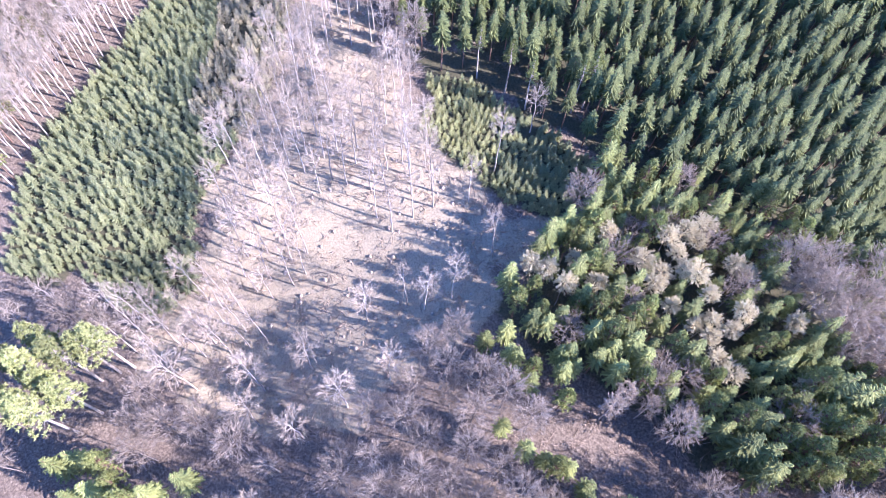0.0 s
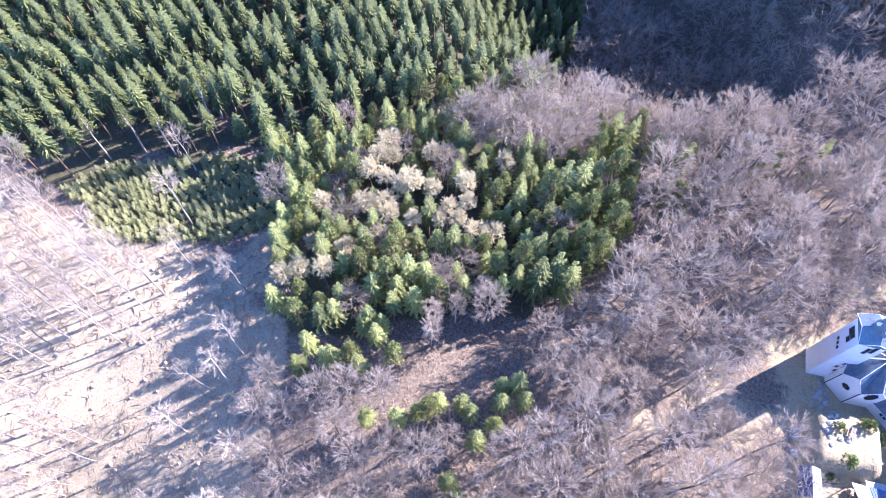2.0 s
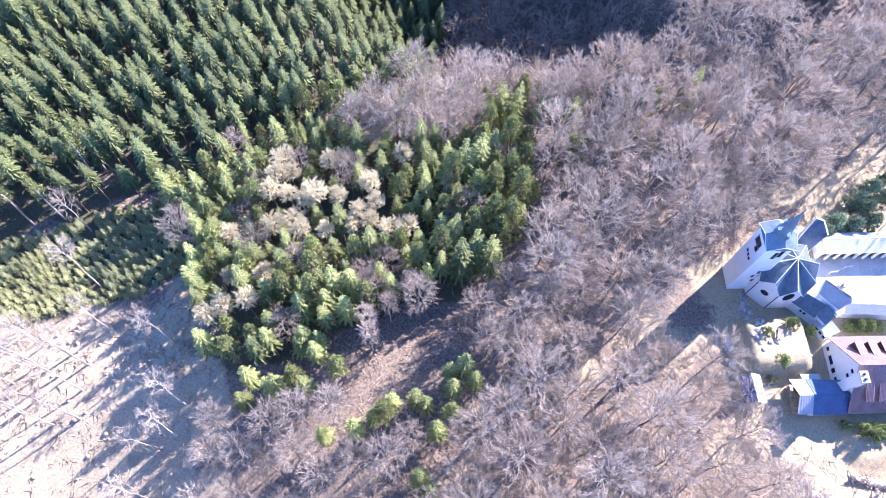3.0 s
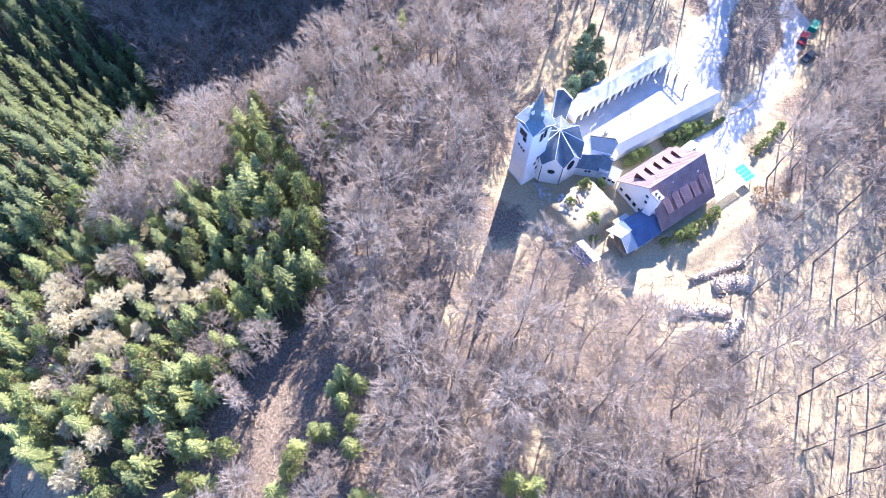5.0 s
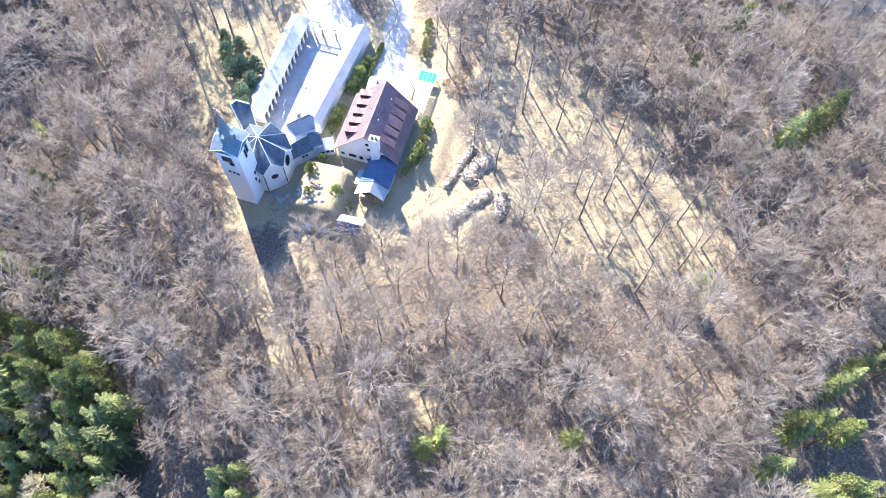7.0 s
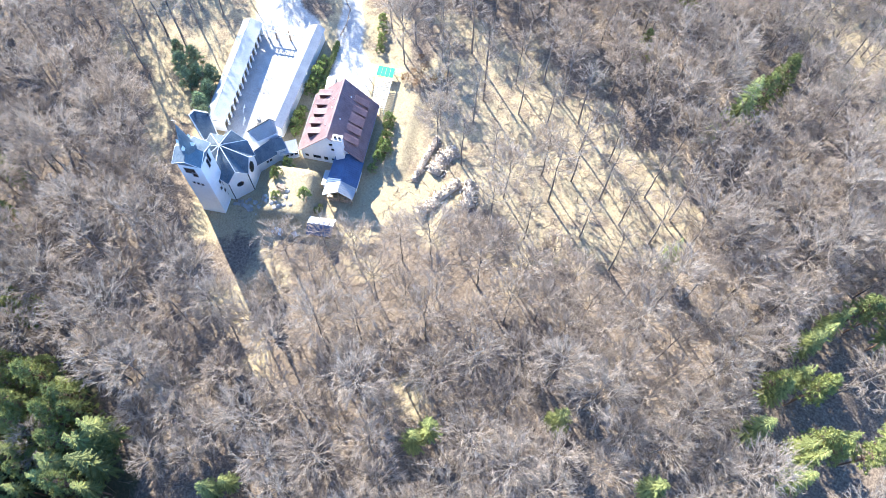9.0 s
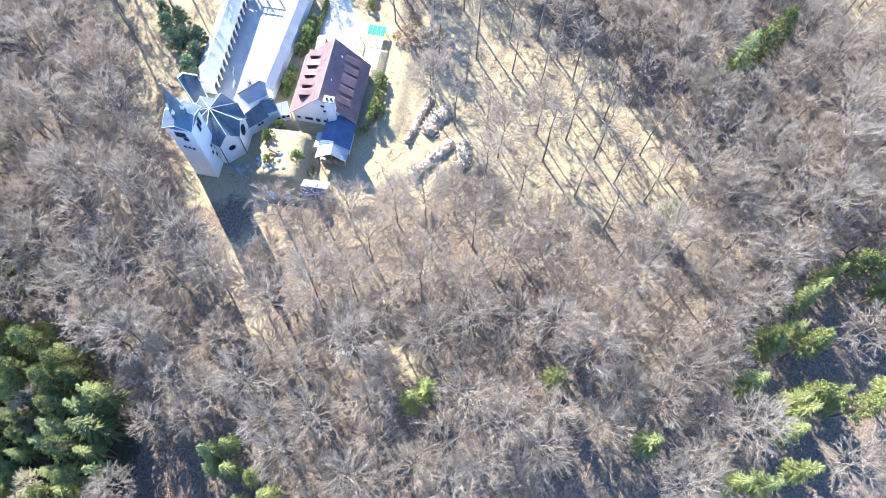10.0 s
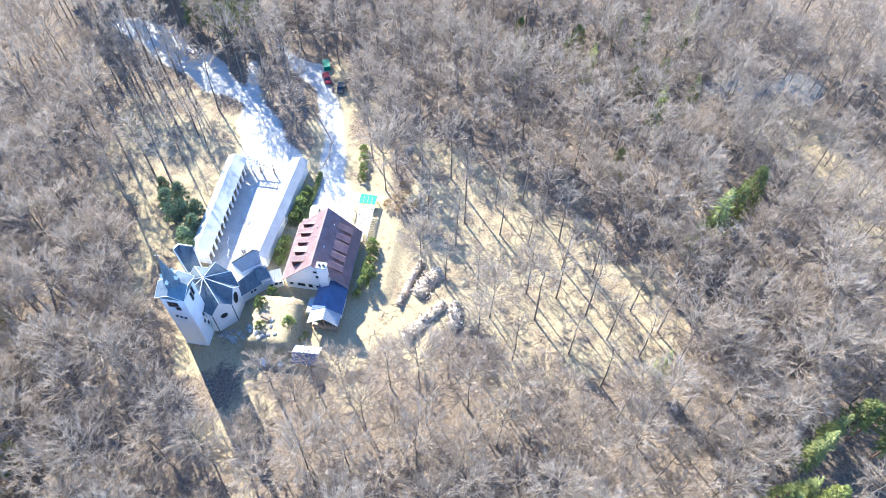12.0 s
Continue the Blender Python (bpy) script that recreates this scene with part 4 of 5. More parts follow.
# ---- the church ----
def build_church():
    ch = thing("church", "white church with a star-shaped blue-grey metal roof and a tower", "church")
    px, py, peak = -0.7, -0.1, 12.3
    ends, lows = [], []
    for k in range(8):
        a, b = radians(45 * k), radians(45 * k + 22.5)
        ends.append(Vector((px + 5.45 * math.cos(a), py + 5.45 * math.sin(a), 9.6)))
        lows.append(Vector((px + 5.9 * math.cos(b), py + 5.9 * math.sin(b), 6.9)))
    top = Vector((px, py, peak))
    ring = []
    for k in range(8):
        for p in (ends[k], lows[k]):
            ring.append((px + (p.x - px) * 0.96, py + (p.y - py) * 0.96))
    heights = []
    for k in range(8):
        heights += [9.45, 6.75]
    n = 16
    v = [(x, y, -0.3) for x, y in ring] + [(x, y, h) for (x, y), h in zip(ring, heights)] + [(px, py, peak - 0.25)]
    f = [tuple(range(n))] + [(i, (i + 1) % n, n + (i + 1) % n, n + i) for i in range(n)] + [(n + i, n + (i + 1) % n, 2 * n) for i in range(n)]
    nave = solid("nave", v, f, WHITE, ch, "white rendered eight-sided nave")
    for k in range(8):
        sheet("roof_plane", [lows[k], ends[k], top], 0.1, SLATE, nave, ribs=0.55)
        sheet("roof_plane", [ends[k], lows[k - 1], top], 0.1, SLATE, nave, ribs=0.55)
        d = (ends[k] - top)
        s = Vector((-d.y, d.x, 0)).normalized() * 0.08
        lift = Vector((0, 0, 0.17))
        solid("ridge_cap", [top + s + lift, top - s + lift, ends[k] - s + lift, ends[k] + s + lift, top + lift * 1.6, ends[k] + lift * 1.6],
              [(0, 1, 2, 3), (0, 3, 5, 4), (1, 4, 5, 2), (0, 4, 1), (3, 2, 5)], WHITEWOOD, nave, "white ridge capping")
        for low in (lows[k], lows[k - 1]):
            d = (low - ends[k]).normalized()
            up = Vector((0, 0, 0.13))
            o = Vector((ends[k].x - px, ends[k].y - py, 0)).normalized() * 0.1
            solid("verge", [ends[k] + up + o, low + up + o, low - up + o, ends[k] - up + o, ends[k] + up - o, low + up - o, low - up - o, ends[k] - up - o],
                  [(0, 1, 2, 3), (4, 7, 6, 5), (0, 4, 5, 1), (3, 2, 6, 7), (0, 3, 7, 4), (1, 5, 6, 2)], WHITEWOOD, nave)
    for k in (5, 6):
        a = radians(45 * k)
        r = 5.24
        window(nave, (px + r * math.cos(a), py + r * math.sin(a), 6.0 if k == 6 else 4.6), 45 * k, 1.7 if k == 6 else 1.4, 3.2 if k == 6 else 1.4, 8, METAL)
    for a in (202.5, 247.5):
        x, y = px + 5.72 * math.cos(radians(a)), py + 5.72 * math.sin(radians(a))
        block("downpipe", (x - 0.07, x + 0.07), (y - 0.07, y + 0.07), (0, 6.8), DARK, nave, "dark downpipe")

    # tower
    tx, ty, h, w = -7.1, 1.3, 19.0, 2.35
    tower = prism("tower", [(tx - w, ty - w), (tx + w, ty - w), (tx + w, ty + w), (tx - w, ty + w)], -0.4, h, WHITE, ch, "tall square white tower", 0.04)
    block("plinth", (tx - w - 0.08, tx + w + 0.08), (ty - w - 0.08, ty + w + 0.08), (-0.3, 0.7), WHITE, tower)
    e, z1 = w + 0.45, h + 2.3
    low4 = [Vector((tx + a * e, ty + b * e, h - 0.1)) for a, b in ((-1, -1), (1, -1), (1, 1), (-1, 1))]
    crest = Vector((tx, ty, z1 + 0.4))
    for k in range(4):
        a, b = low4[k], low4[(k + 1) % 4]
        m = (a + b) / 2 + Vector((0, 0, 1.25))
        sheet("tower_roof", [a, m, crest], 0.08, SLATE, tower)
        sheet("tower_roof", [m, b, crest], 0.08, SLATE, tower)
        solid("gable", [a + (crest - a) * 0.06, b + (crest - b) * 0.06, m + (crest - m) * 0.06, a * 0.999 + crest * 0.001, b * 0.999 + crest * 0.001, m * 0.999 + crest * 0.001],
              [(0, 1, 2), (3, 5, 4), (0, 3, 4, 1), (1, 4, 5, 2), (2, 5, 3, 0)], SLATE, tower)
        for p, q in ((a, m), (m, b)):
            o = Vector((0, 0, 0.09))
            d = ((p + q) / 2 - Vector((tx, ty, 0)))
            o2 = Vector((d.x, d.y, 0)).normalized() * 0.07
            solid("verge", [p + o + o2, q + o + o2, q - o + o2, p - o + o2, p + o - o2, q + o - o2, q - o - o2, p - o - o2],
                  [(0, 1, 2, 3), (4, 7, 6, 5), (0, 4, 5, 1), (3, 2, 6, 7), (0, 3, 7, 4), (1, 5, 6, 2)], WHITEWOOD, tower)
    tip = Vector((tx, ty, 28.6))
    base8 = [Vector((tx + 1.75 * math.cos(radians(45 * k + 22.5)), ty + 1.75 * math.sin(radians(45 * k + 22.5)), h + 0.9)) for k in range(8)]
    neck = [Vector((tx + 1.25 * math.cos(radians(45 * k + 22.5)), ty + 1.25 * math.sin(radians(45 * k + 22.5)), h + 3.0)) for k in range(8)]
    v = base8 + neck + [tip]
    solid("spire", v, [tuple(range(8))] + [(i, (i + 1) % 8, 8 + (i + 1) % 8, 8 + i) for i in range(8)] + [(8 + i, 8 + (i + 1) % 8, 16) for i in range(8)], SLATE, tower, "pointed blue-grey spire")
    for k in range(4):
        a = radians(90 * k)
        c = Vector((tx + 1.3 * math.cos(a), ty + 1.3 * math.sin(a), h + 3.3))
        o, sd = Vector((math.cos(a), math.sin(a), 0)), Vector((-math.sin(a), math.cos(a), 0))
        b = [c + sd * 0.32 + o * 0.35, c - sd * 0.32 + o * 0.35, c + o * 0.35 + Vector((0, 0, 0.75)), c + sd * 0.32 - o * 0.5, c - sd * 0.32 - o * 0.5, c - o * 0.5 + Vector((0, 0, 0.75))]
        solid("lucarne", b, [(0, 1, 2), (3, 5, 4), (0, 3, 4, 1), (1, 4, 5, 2), (2, 5, 3, 0)], WHITEWOOD, tower, "small white dormer on the spire")
    block("cross_post", (tx - 0.05, tx + 0.05), (ty - 0.05, ty + 0.05), (28.4, 30.0), METAL, tower)
    block("cross_arm", (tx - 0.05, tx + 0.05), (ty - 0.45, ty + 0.45), (29.3, 29.4), METAL, tower)
    fl, fr = tx - w, ty - w
    window(tower, (fl, ty + 0.25, 16.3), 180, 2.0, 1.7, 4, METAL, "belfry_opening")
    window(tower, (fl, ty - 0.4, 15.0), 180, 0.9, 1.3, 4, METAL, "belfry_opening")
    window(tower, (tx + 0.15, fr, 15.9), 270, 0.6, 2.5, 4, METAL, "belfry_opening")
    window(tower, (tx + 0.95, fr, 16.6), 270, 0.6, 2.5, 4, METAL, "belfry_opening")
    for d in (-0.8, 0.0, 0.8):
        window(tower, (fl, ty + d, 11.6 + 0.25 * d), 180, 0.4, 0.6, 4, METAL)
    for x, z in ((0.6, 8.2), (0.1, 6.4), (1.3, 6.6), (0.8, 4.4), (1.7, 4.6), (1.4, 2.4)):
        window(tower, (tx + x, fr, z), 270, 0.4, 0.95, 4, METAL)

    # side wings with sloping roofs that link the nave to the arcades
    left = [(3.6, 6.4, 5.9), (6.85, 9.8, 9.2), (8.05, 9.0, 9.45), (8.3, 6.2, 9.0), (4.7, 3.6, 6.5)]
    right = [(5.2, -4.9, 6.4), (5.5, -3.2, 9.0), (9.4, -6.7, 9.0), (10.2, -7.2, 7.4), (8.0, -8.1, 6.4)]
    for rim, tris, edges, mat in ((left, ((0, 1, 2), (0, 2, 3), (0, 3, 4)), ((0, 1), (1, 2), (2, 3)), SLATE), (right, ((0, 1, 2), (0, 2, 4), (4, 2, 3)), ((1, 2), (2, 3)), GREYROOF)):
        wing = prism("wing", [p[:2] for p in rim], -0.3, [p[2] - 0.75 for p in rim], WHITE, ch, "white side wing with a flared sloping roof")
        q = [Vector(p) for p in rim]
        for t in tris:
            sheet("wing_roof", [q[t[0]], q[t[1]], q[t[2]]], 0.1, mat, wing, ribs=0.45)
        for i, j in edges:
            p, r = q[i], q[j]
            o, o2 = Vector((0, 0, 0.24)), (r - p).cross(Vector((0, 0, 1))).normalized() * 0.1
            solid("rim", [p + o + o2, r + o + o2, r - o + o2, p - o + o2, p + o - o2, r + o - o2, r - o - o2, p - o - o2],
                  [(0, 1, 2, 3), (4, 7, 6, 5), (0, 4, 5, 1), (3, 2, 6, 7), (0, 3, 7, 4), (1, 5, 6, 2)], WHITEWOOD if mat is SLATE else DARK, wing, "roof rim")

    # sacristy and the block beside it
    sac = prism("sacristy", [(1.2, -4.9), (4.9, -8.3), (6.6, -7.2), (3.2, -4.6)], -0.3, [3.3, 3.3, 5.6, 5.6], WHITE, ch, "low white sacristy with a lean-to roof")
    sheet("sacristy_roof", [(0.9, -5.1, 3.35), (4.8, -8.7, 3.35), (6.8, -7.3, 5.75), (3.2, -4.5, 5.75)], 0.1, SLATE, sac, ribs=0.5)
    for u in (0.55, 0.7):
        window(sac, (1.2 + 3.7 * u - 0.01, -4.9 - 3.4 * u - 0.01, 2.1), 227, 0.4, 0.55, 4, METAL)
    blk = prism("vestry", [(4.9, -8.2), (7.2, -6.6), (8.6, -8.6), (6.2, -10.2)], -0.3, 4.4, WHITE, ch, "small white block with a folded roof")
    r0, r1 = Vector((6.3, -7.2, 6.3)), Vector((7.5, -9.4, 5.6))
    sheet("vestry_roof", [(4.6, -8.2, 4.3), (6.1, -10.5, 4.3), r1, r0], 0.1, SLATE, blk, ribs=0.5)
    sheet("vestry_roof", [(7.3, -6.3, 4.3), (8.9, -8.6, 4.3), r1, r0], 0.1, SLATE, blk, ribs=0.5)
    con = prism("connecting_passage", [(5.2, -9.1), (6.9, -12.4), (8.9, -11.6), (7.6, -8.9)], -0.3, [2.7, 2.7, 3.4, 3.4], WHITE, ch, "low white passage with a grey roof")
    sheet("passage_roof", [(4.9, -9.1, 2.75), (6.6, -12.6, 2.75), (9.1, -11.6, 3.5), (7.7, -8.8, 3.5)], 0.1, GREYROOF, con, ribs=0.5)
    for u in (0.35, 0.62, 0.88):
        window(con, (5.2 + 1.7 * u - 0.01, -9.1 - 3.3 * u, 1.6), 207, 0.65, 0.7)
    return ch


# ---- the arcaded court ----
def build_arcade(y_in, y_out, x0, x1, shift, arches, label):
    """A long open hall: piers and round arches to the court, a red-brown back wall and a ridged grey roof."""
    ar = thing("arcade", label, "arcade", group="arcades round the court")
    sgn = 1 if y_out > y_in else -1

    def Y(x, y):
        return y + shift * (x - x0) / (x1 - x0)

    back = prism("back_wall", [(x0, Y(x0, y_out)), (x1, Y(x1, y_out)), (x1, Y(x1, y_out - 0.3 * sgn)), (x0, Y(x0, y_out - 0.3 * sgn))], -0.2, 3.7, RENDER_RED if sgn > 0 else WHITE, ar, "plain back wall")
    step = (x1 - x0) / arches
    for i in range(arches):
        a, b = x0 + i * step, x0 + (i + 1) * step
        pts, n = [], 9
        r = step / 2 - 0.2
        for k in range(n + 1):
            w = math.pi - math.pi * k / n
            pts.append(((a + b) / 2 + r * math.cos(w), 2.2 + min(r, 1.1) * math.sin(w)))
        outline = [(a, -0.2), (a, 3.5), (b, 3.5), (b, -0.2), (b - 0.2, -0.2)] + pts[::-1] + [(a + 0.2, -0.2)]
        m = len(outline)
        v = [(x, Y(x, y_in), z) for x, z in outline] + [(x, Y(x, y_in + 0.35 * sgn), z) for x, z in outline]
        solid("arch", v, [tuple(range(m)), tuple(range(m, 2 * m))] + [(j, (j + 1) % m, m + (j + 1) % m, m + j) for j in range(m)], WHITE, ar)
    for x in (x0, x1 - 0.3):
        prism("end_wall", [(x, Y(x, y_in) + 0.36 * sgn), (x + 0.3, Y(x, y_in) + 0.36 * sgn), (x + 0.3, Y(x, y_out) - 0.31 * sgn), (x, Y(x, y_out) - 0.31 * sgn)], -0.2, 3.6, WHITE, ar)
    ym = (y_in + y_out) / 2 + 0.35 * sgn
    e = 0.35 * sgn
    r = [Vector((x0 - 0.3, Y(x0, ym), 4.75)), Vector((x1 + 0.3, Y(x1, ym), 4.75))]
    sheet("roof_slope", [(x0 - 0.3, Y(x0, y_in - e), 3.6), (x1 + 0.3, Y(x1, y_in - e), 3.6), r[1], r[0]], 0.12, GREYROOF, ar)
    sheet("roof_slope", [(x0 - 0.3, Y(x0, y_out + e), 3.6), (x1 + 0.3, Y(x1, y_out + e), 3.6), r[1], r[0]], 0.12, GREYROOF, ar)
    return ar


def build_court():
    build_arcade(4.9, 8.8, 10.0, 38.0, 0.2, 14, "long open arcade with white round arches and a grey roof")
    build_arcade(-4.4, -7.6, 11.2, 39.4, -1.9, 14, "long arcade wing with a pale wall and a grey roof")
    gate = thing("court_gateway", "white timber gateway beam across the open end of the court", "gateway", 37.6, -0.6, 0)
    for y in (-4.2, -1.0, 2.4, 4.6):
        block("post", (-0.15, 0.15), (y - 0.15, y + 0.15), (-0.1, 3.1), WOOD if y in (-1.0, 2.4) else WHITEWOOD, gate)
    for x in (-0.9, 0.9):
        block("beam", (x - 0.1, x + 0.1), (-5.6, 5.4), (3.1, 3.35), WHITEWOOD, gate)
    for i in range(12):
        block("crosspiece", (-1.2, 1.2), (-5.2 + 0.92 * i, -5.1 + 0.92 * i), (3.36, 3.48), WHITEWOOD, gate)
    for x, y, turn in ((16.2, 3.0, 8), (12.9, 1.9, 8)):
        b = thing("white_railing", "short white metal railing on the paved court", "railing", x, y, 0.02, turn, "court railings")
        for k in (-0.8, 0.8):
            block("post", (k - 0.05, k + 0.05), (-0.05, 0.05), (0, 1.0), WHITEWOOD, b)
        for z in (0.5, 0.95):
            block("rail", (-0.9, 0.9), (-0.04, 0.04), (z, z + 0.08), WHITEWOOD, b)
    st = thing("stone_monument", "dark stone monument on a low plinth in the court", "monument", 14.3, -0.9, 0.02, 20)
    block("plinth", (-0.9, 0.9), (-0.5, 0.5), (0, 0.25), STONE, st)
    prism("block", [(-0.65, -0.25), (0.1, -0.4), (0.7, 0.0), (0.0, 0.35)], 0.25, [0.8, 1.3, 0.7, 1.0], METAL, st, "", 0.05)


# ---- the house with its annex ----
def build_house():
    ho = thing("house", "white gabled house with a steep maroon metal roof and dormers", "house")
    x0, x1, yl, yr, ym, ze, zr = 6.9, 21.0, -13.3, -26.4, -20.0, 3.9, 10.7
    n = [(yl, -0.3), (yl, ze), (ym, zr), (yr, ze), (yr, -0.3)]
    v = [(x0, y, z) for y, z in n] + [(x1, y, z) for y, z in n]
    walls = solid("wall", v, [(0, 1, 2, 3, 4), (5, 9, 8, 7, 6)] + [(i, (i + 1) % 5, 5 + (i + 1) % 5, 5 + i) for i in range(5)], WHITE, ho, "white rendered wall")
    o = 0.55
    k = (zr - ze) / (ym - yl)
    k2 = (zr - ze) / (ym - yr)
    z_l, z_r = ze + k * o + 0.06, ze - k2 * o + 0.06
    ridge = (zr + 0.06)
    left = sheet("roof_slope", [(x0 - 0.6, yl + o, z_l), (x1 + 0.4, yl + o, z_l), (x1 + 0.4, ym, ridge), (x0 - 0.6, ym, ridge)], 0.14, REDROOF, ho, "maroon roof slope", 0.5)
    right = sheet("roof_slope", [(x0 - 0.6, yr - o, z_r), (x1 + 0.4, yr - o, z_r), (x1 + 0.4, ym, ridge), (x0 - 0.6, ym, ridge)], 0.14, REDROOF, ho, "maroon roof slope", 0.5)
    block("ridge_cap", (x0 - 0.6, x1 + 0.4), (ym - 0.16, ym + 0.16), (ridge + 0.1, ridge + 0.24), REDROOF, ho)
    for y, z, s in ((yl + o, z_l, 1), (yr - o, z_r, -1)):
        block("gutter", (x0 - 0.6, x1 + 0.4), (y - 0.03 + (0.0 if s > 0 else -0.14), y + 0.03 + (0.14 if s > 0 else 0.0)), (z - 0.12, z + 0.04), METAL, ho, "grey gutter")

    def slope_z(y):
        return zr + 0.2 - (abs(y - ym)) * (zr - ze) / 6.6

    for side in (1, -1):
        for i in range(5):
            xc = 9.2 + 2.45 * i
            w = 0.6 if side > 0 else (0.95 if i == 2 else 0.6)
            ya, yb = (ym + 2.3, ym + 5.1) if side > 0 else (ym - 2.7, ym - 5.3)
            zt, zb = slope_z(ya), slope_z(yb)
            drop = 0.75 if side > 0 else 1.8
            d = [(xc - w, ya, zt), (xc + w, ya, zt), (xc + w, yb, zt - drop), (xc - w, yb, zt - drop), (xc - w, yb, zb - 0.1), (xc + w, yb, zb - 0.1)]
            dm = solid("dormer", d, [(0, 1, 2, 3), (3, 2, 5, 4), (0, 3, 4), (1, 5, 2), (0, 4, 5, 1)], DARKRED if side > 0 else REDROOF, ho, "shed dormer")
            sheet("dormer_roof", [(xc - w - 0.14, ya - 0.1 * side, zt + 0.05), (xc + w + 0.14, ya - 0.1 * side, zt + 0.05), (xc + w + 0.14, yb + 0.3 * side, zt - drop - 0.02), (xc - w - 0.14, yb + 0.3 * side, zt - drop - 0.02)], 0.09, REDROOF, dm, "", 0.22)
            window(dm, (xc, yb, (zt - drop + zb) / 2), 90 * side, w * 1.3, max(0.45, (zt - drop - zb) * 0.6), 4, DARKRED)
    for x, y in ((18.4, -22.0), (19.5, -24.4), (14.2, -19.0), (10.0, -18.6), (16.6, -18.7), (12.0, -21.3)):
        block("vent_pipe", (x - 0.09, x + 0.09), (y - 0.09, y + 0.09), (slope_z(y) - 0.1, slope_z(y) + 0.45), WHITEWOOD, ho, "white vent pipe")
    ch = block("chimney", (5.7, x0 + 0.02), (-23.3, -21.4), (-0.2, 11.2), WHITE, ho, "broad white outside chimney")
    block("chimney_cap", (5.55, 7.15), (-23.45, -21.25), (11.2, 11.4), STONE, ch)
    for y in (-22.8, -21.9):
        block("chimney_pot", (6.15, 6.5), (y - 0.18, y + 0.18), (11.4, 11.8), DARK, ch)
    for y, z, w, h in ((-20.3, 7.4, 0.75, 0.8), (-20.6, 5.6, 0.75, 0.8), (-14.4, 1.7, 0.8, 0.9), (-16.6, 1.7, 1.7, 1.1), (-18.6, 1.6, 0.9, 1.3), (-20.2, 1.6, 0.7, 0.9)):
        window(walls, (x0, y, z), 180, w, h)
    for x in (9, 12, 15, 18):
        window(walls, (x, yl, 1.9), 90, 1.1, 1.2)
        window(walls, (x, yr, 1.9), 270, 1.1, 1.2)

    an = thing("annex", "low timber annex with a blue-grey sheet roof and a firewood store", "outbuilding")
    prism("wall", [(0.6, -21.3), (5.65, -21.3), (5.65, -26.6), (0.6, -26.6)], -0.2, 3.0, WHITE, an)
    rz, ry = 5.1, -23.9
    sheet("roof_slope", [(0.2, -20.6, 3.2), (6.85, -20.9, 3.2), (6.85, ry, rz), (0.2, ry, rz)], 0.1, BLUEROOF, an, "", 0.45)
    sheet("roof_slope", [(0.2, -27.1, 3.0), (6.85, -27.1, 3.0), (6.85, ry, rz), (0.2, ry, rz)], 0.1, BLUEROOF, an, "", 0.45)
    sheet("porch_roof", [(-2.9, -20.5, 3.2), (0.25, -20.6, 3.1), (0.25, ry, rz - 0.1), (-2.4, ry, rz - 0.25)], 0.08, GREYROOF, an, "pale sheet roof", 0.45)
    sheet("porch_roof", [(-2.6, -26.9, 2.9), (0.25, -27.0, 2.95), (0.25, ry, rz - 0.1), (-2.4, ry, rz - 0.25)], 0.08, GREYROOF, an, "pale sheet roof", 0.45)
    for x, y in ((-2.4, -21.0), (-2.3, -23.9), (-2.4, -26.5), (0.3, -21.0), (0.3, -26.6)):
        block("post", (x - 0.08, x + 0.08), (y - 0.08, y + 0.08), (-0.1, 3.1 if abs(y + 23.9) > 1 else 4.6), WOOD, an)
    block("side_porch", (0.2, 3.4), (-21.2, -19.6), (-0.1, 2.3), WHITE, an, "small white side porch")
    sheet("side_porch_roof", [(0.0, -19.4, 2.3), (3.6, -19.4, 2.3), (3.6, -21.2, 2.75), (0.0, -21.2, 2.75)], 0.08, GREYROOF, an, "", 0.4)

    sh = thing("shed", "small shed with a pale roof and blue boarded walls", "shed")
    prism("wall", [(-11.0, -19.5), (-7.9, -19.4), (-7.6, -24.3), (-10.7, -24.1)], -0.1, [1.35, 1.95, 1.95, 1.35], WOOD, sh, "boarded wall")
    solid("gable", [(-11.0, -19.5, 1.36), (-7.9, -19.4, 1.96), (-9.5, -19.45, 2.6), (-10.7, -24.1, 1.36), (-7.6, -24.3, 1.96), (-9.2, -24.2, 2.6)], [(0, 1, 2), (3, 5, 4), (0, 3, 4, 1), (1, 4, 5, 2), (2, 5, 3, 0)], WOOD, sh)
    sheet("roof_slope", [(-7.6, -19.1, 2.0), (-7.3, -24.6, 2.0), (-9.2, -24.5, 2.75), (-9.5, -19.15, 2.75)], 0.07, WHITEWOOD, sh, "pale sheet roof", 0.5)
    sheet("roof_slope", [(-11.4, -19.2, 1.25), (-11.1, -24.4, 1.25), (-9.2, -24.5, 2.75), (-9.5, -19.15, 2.75)], 0.07, BLUEROOF, sh, "blue sheet roof", 0.5)


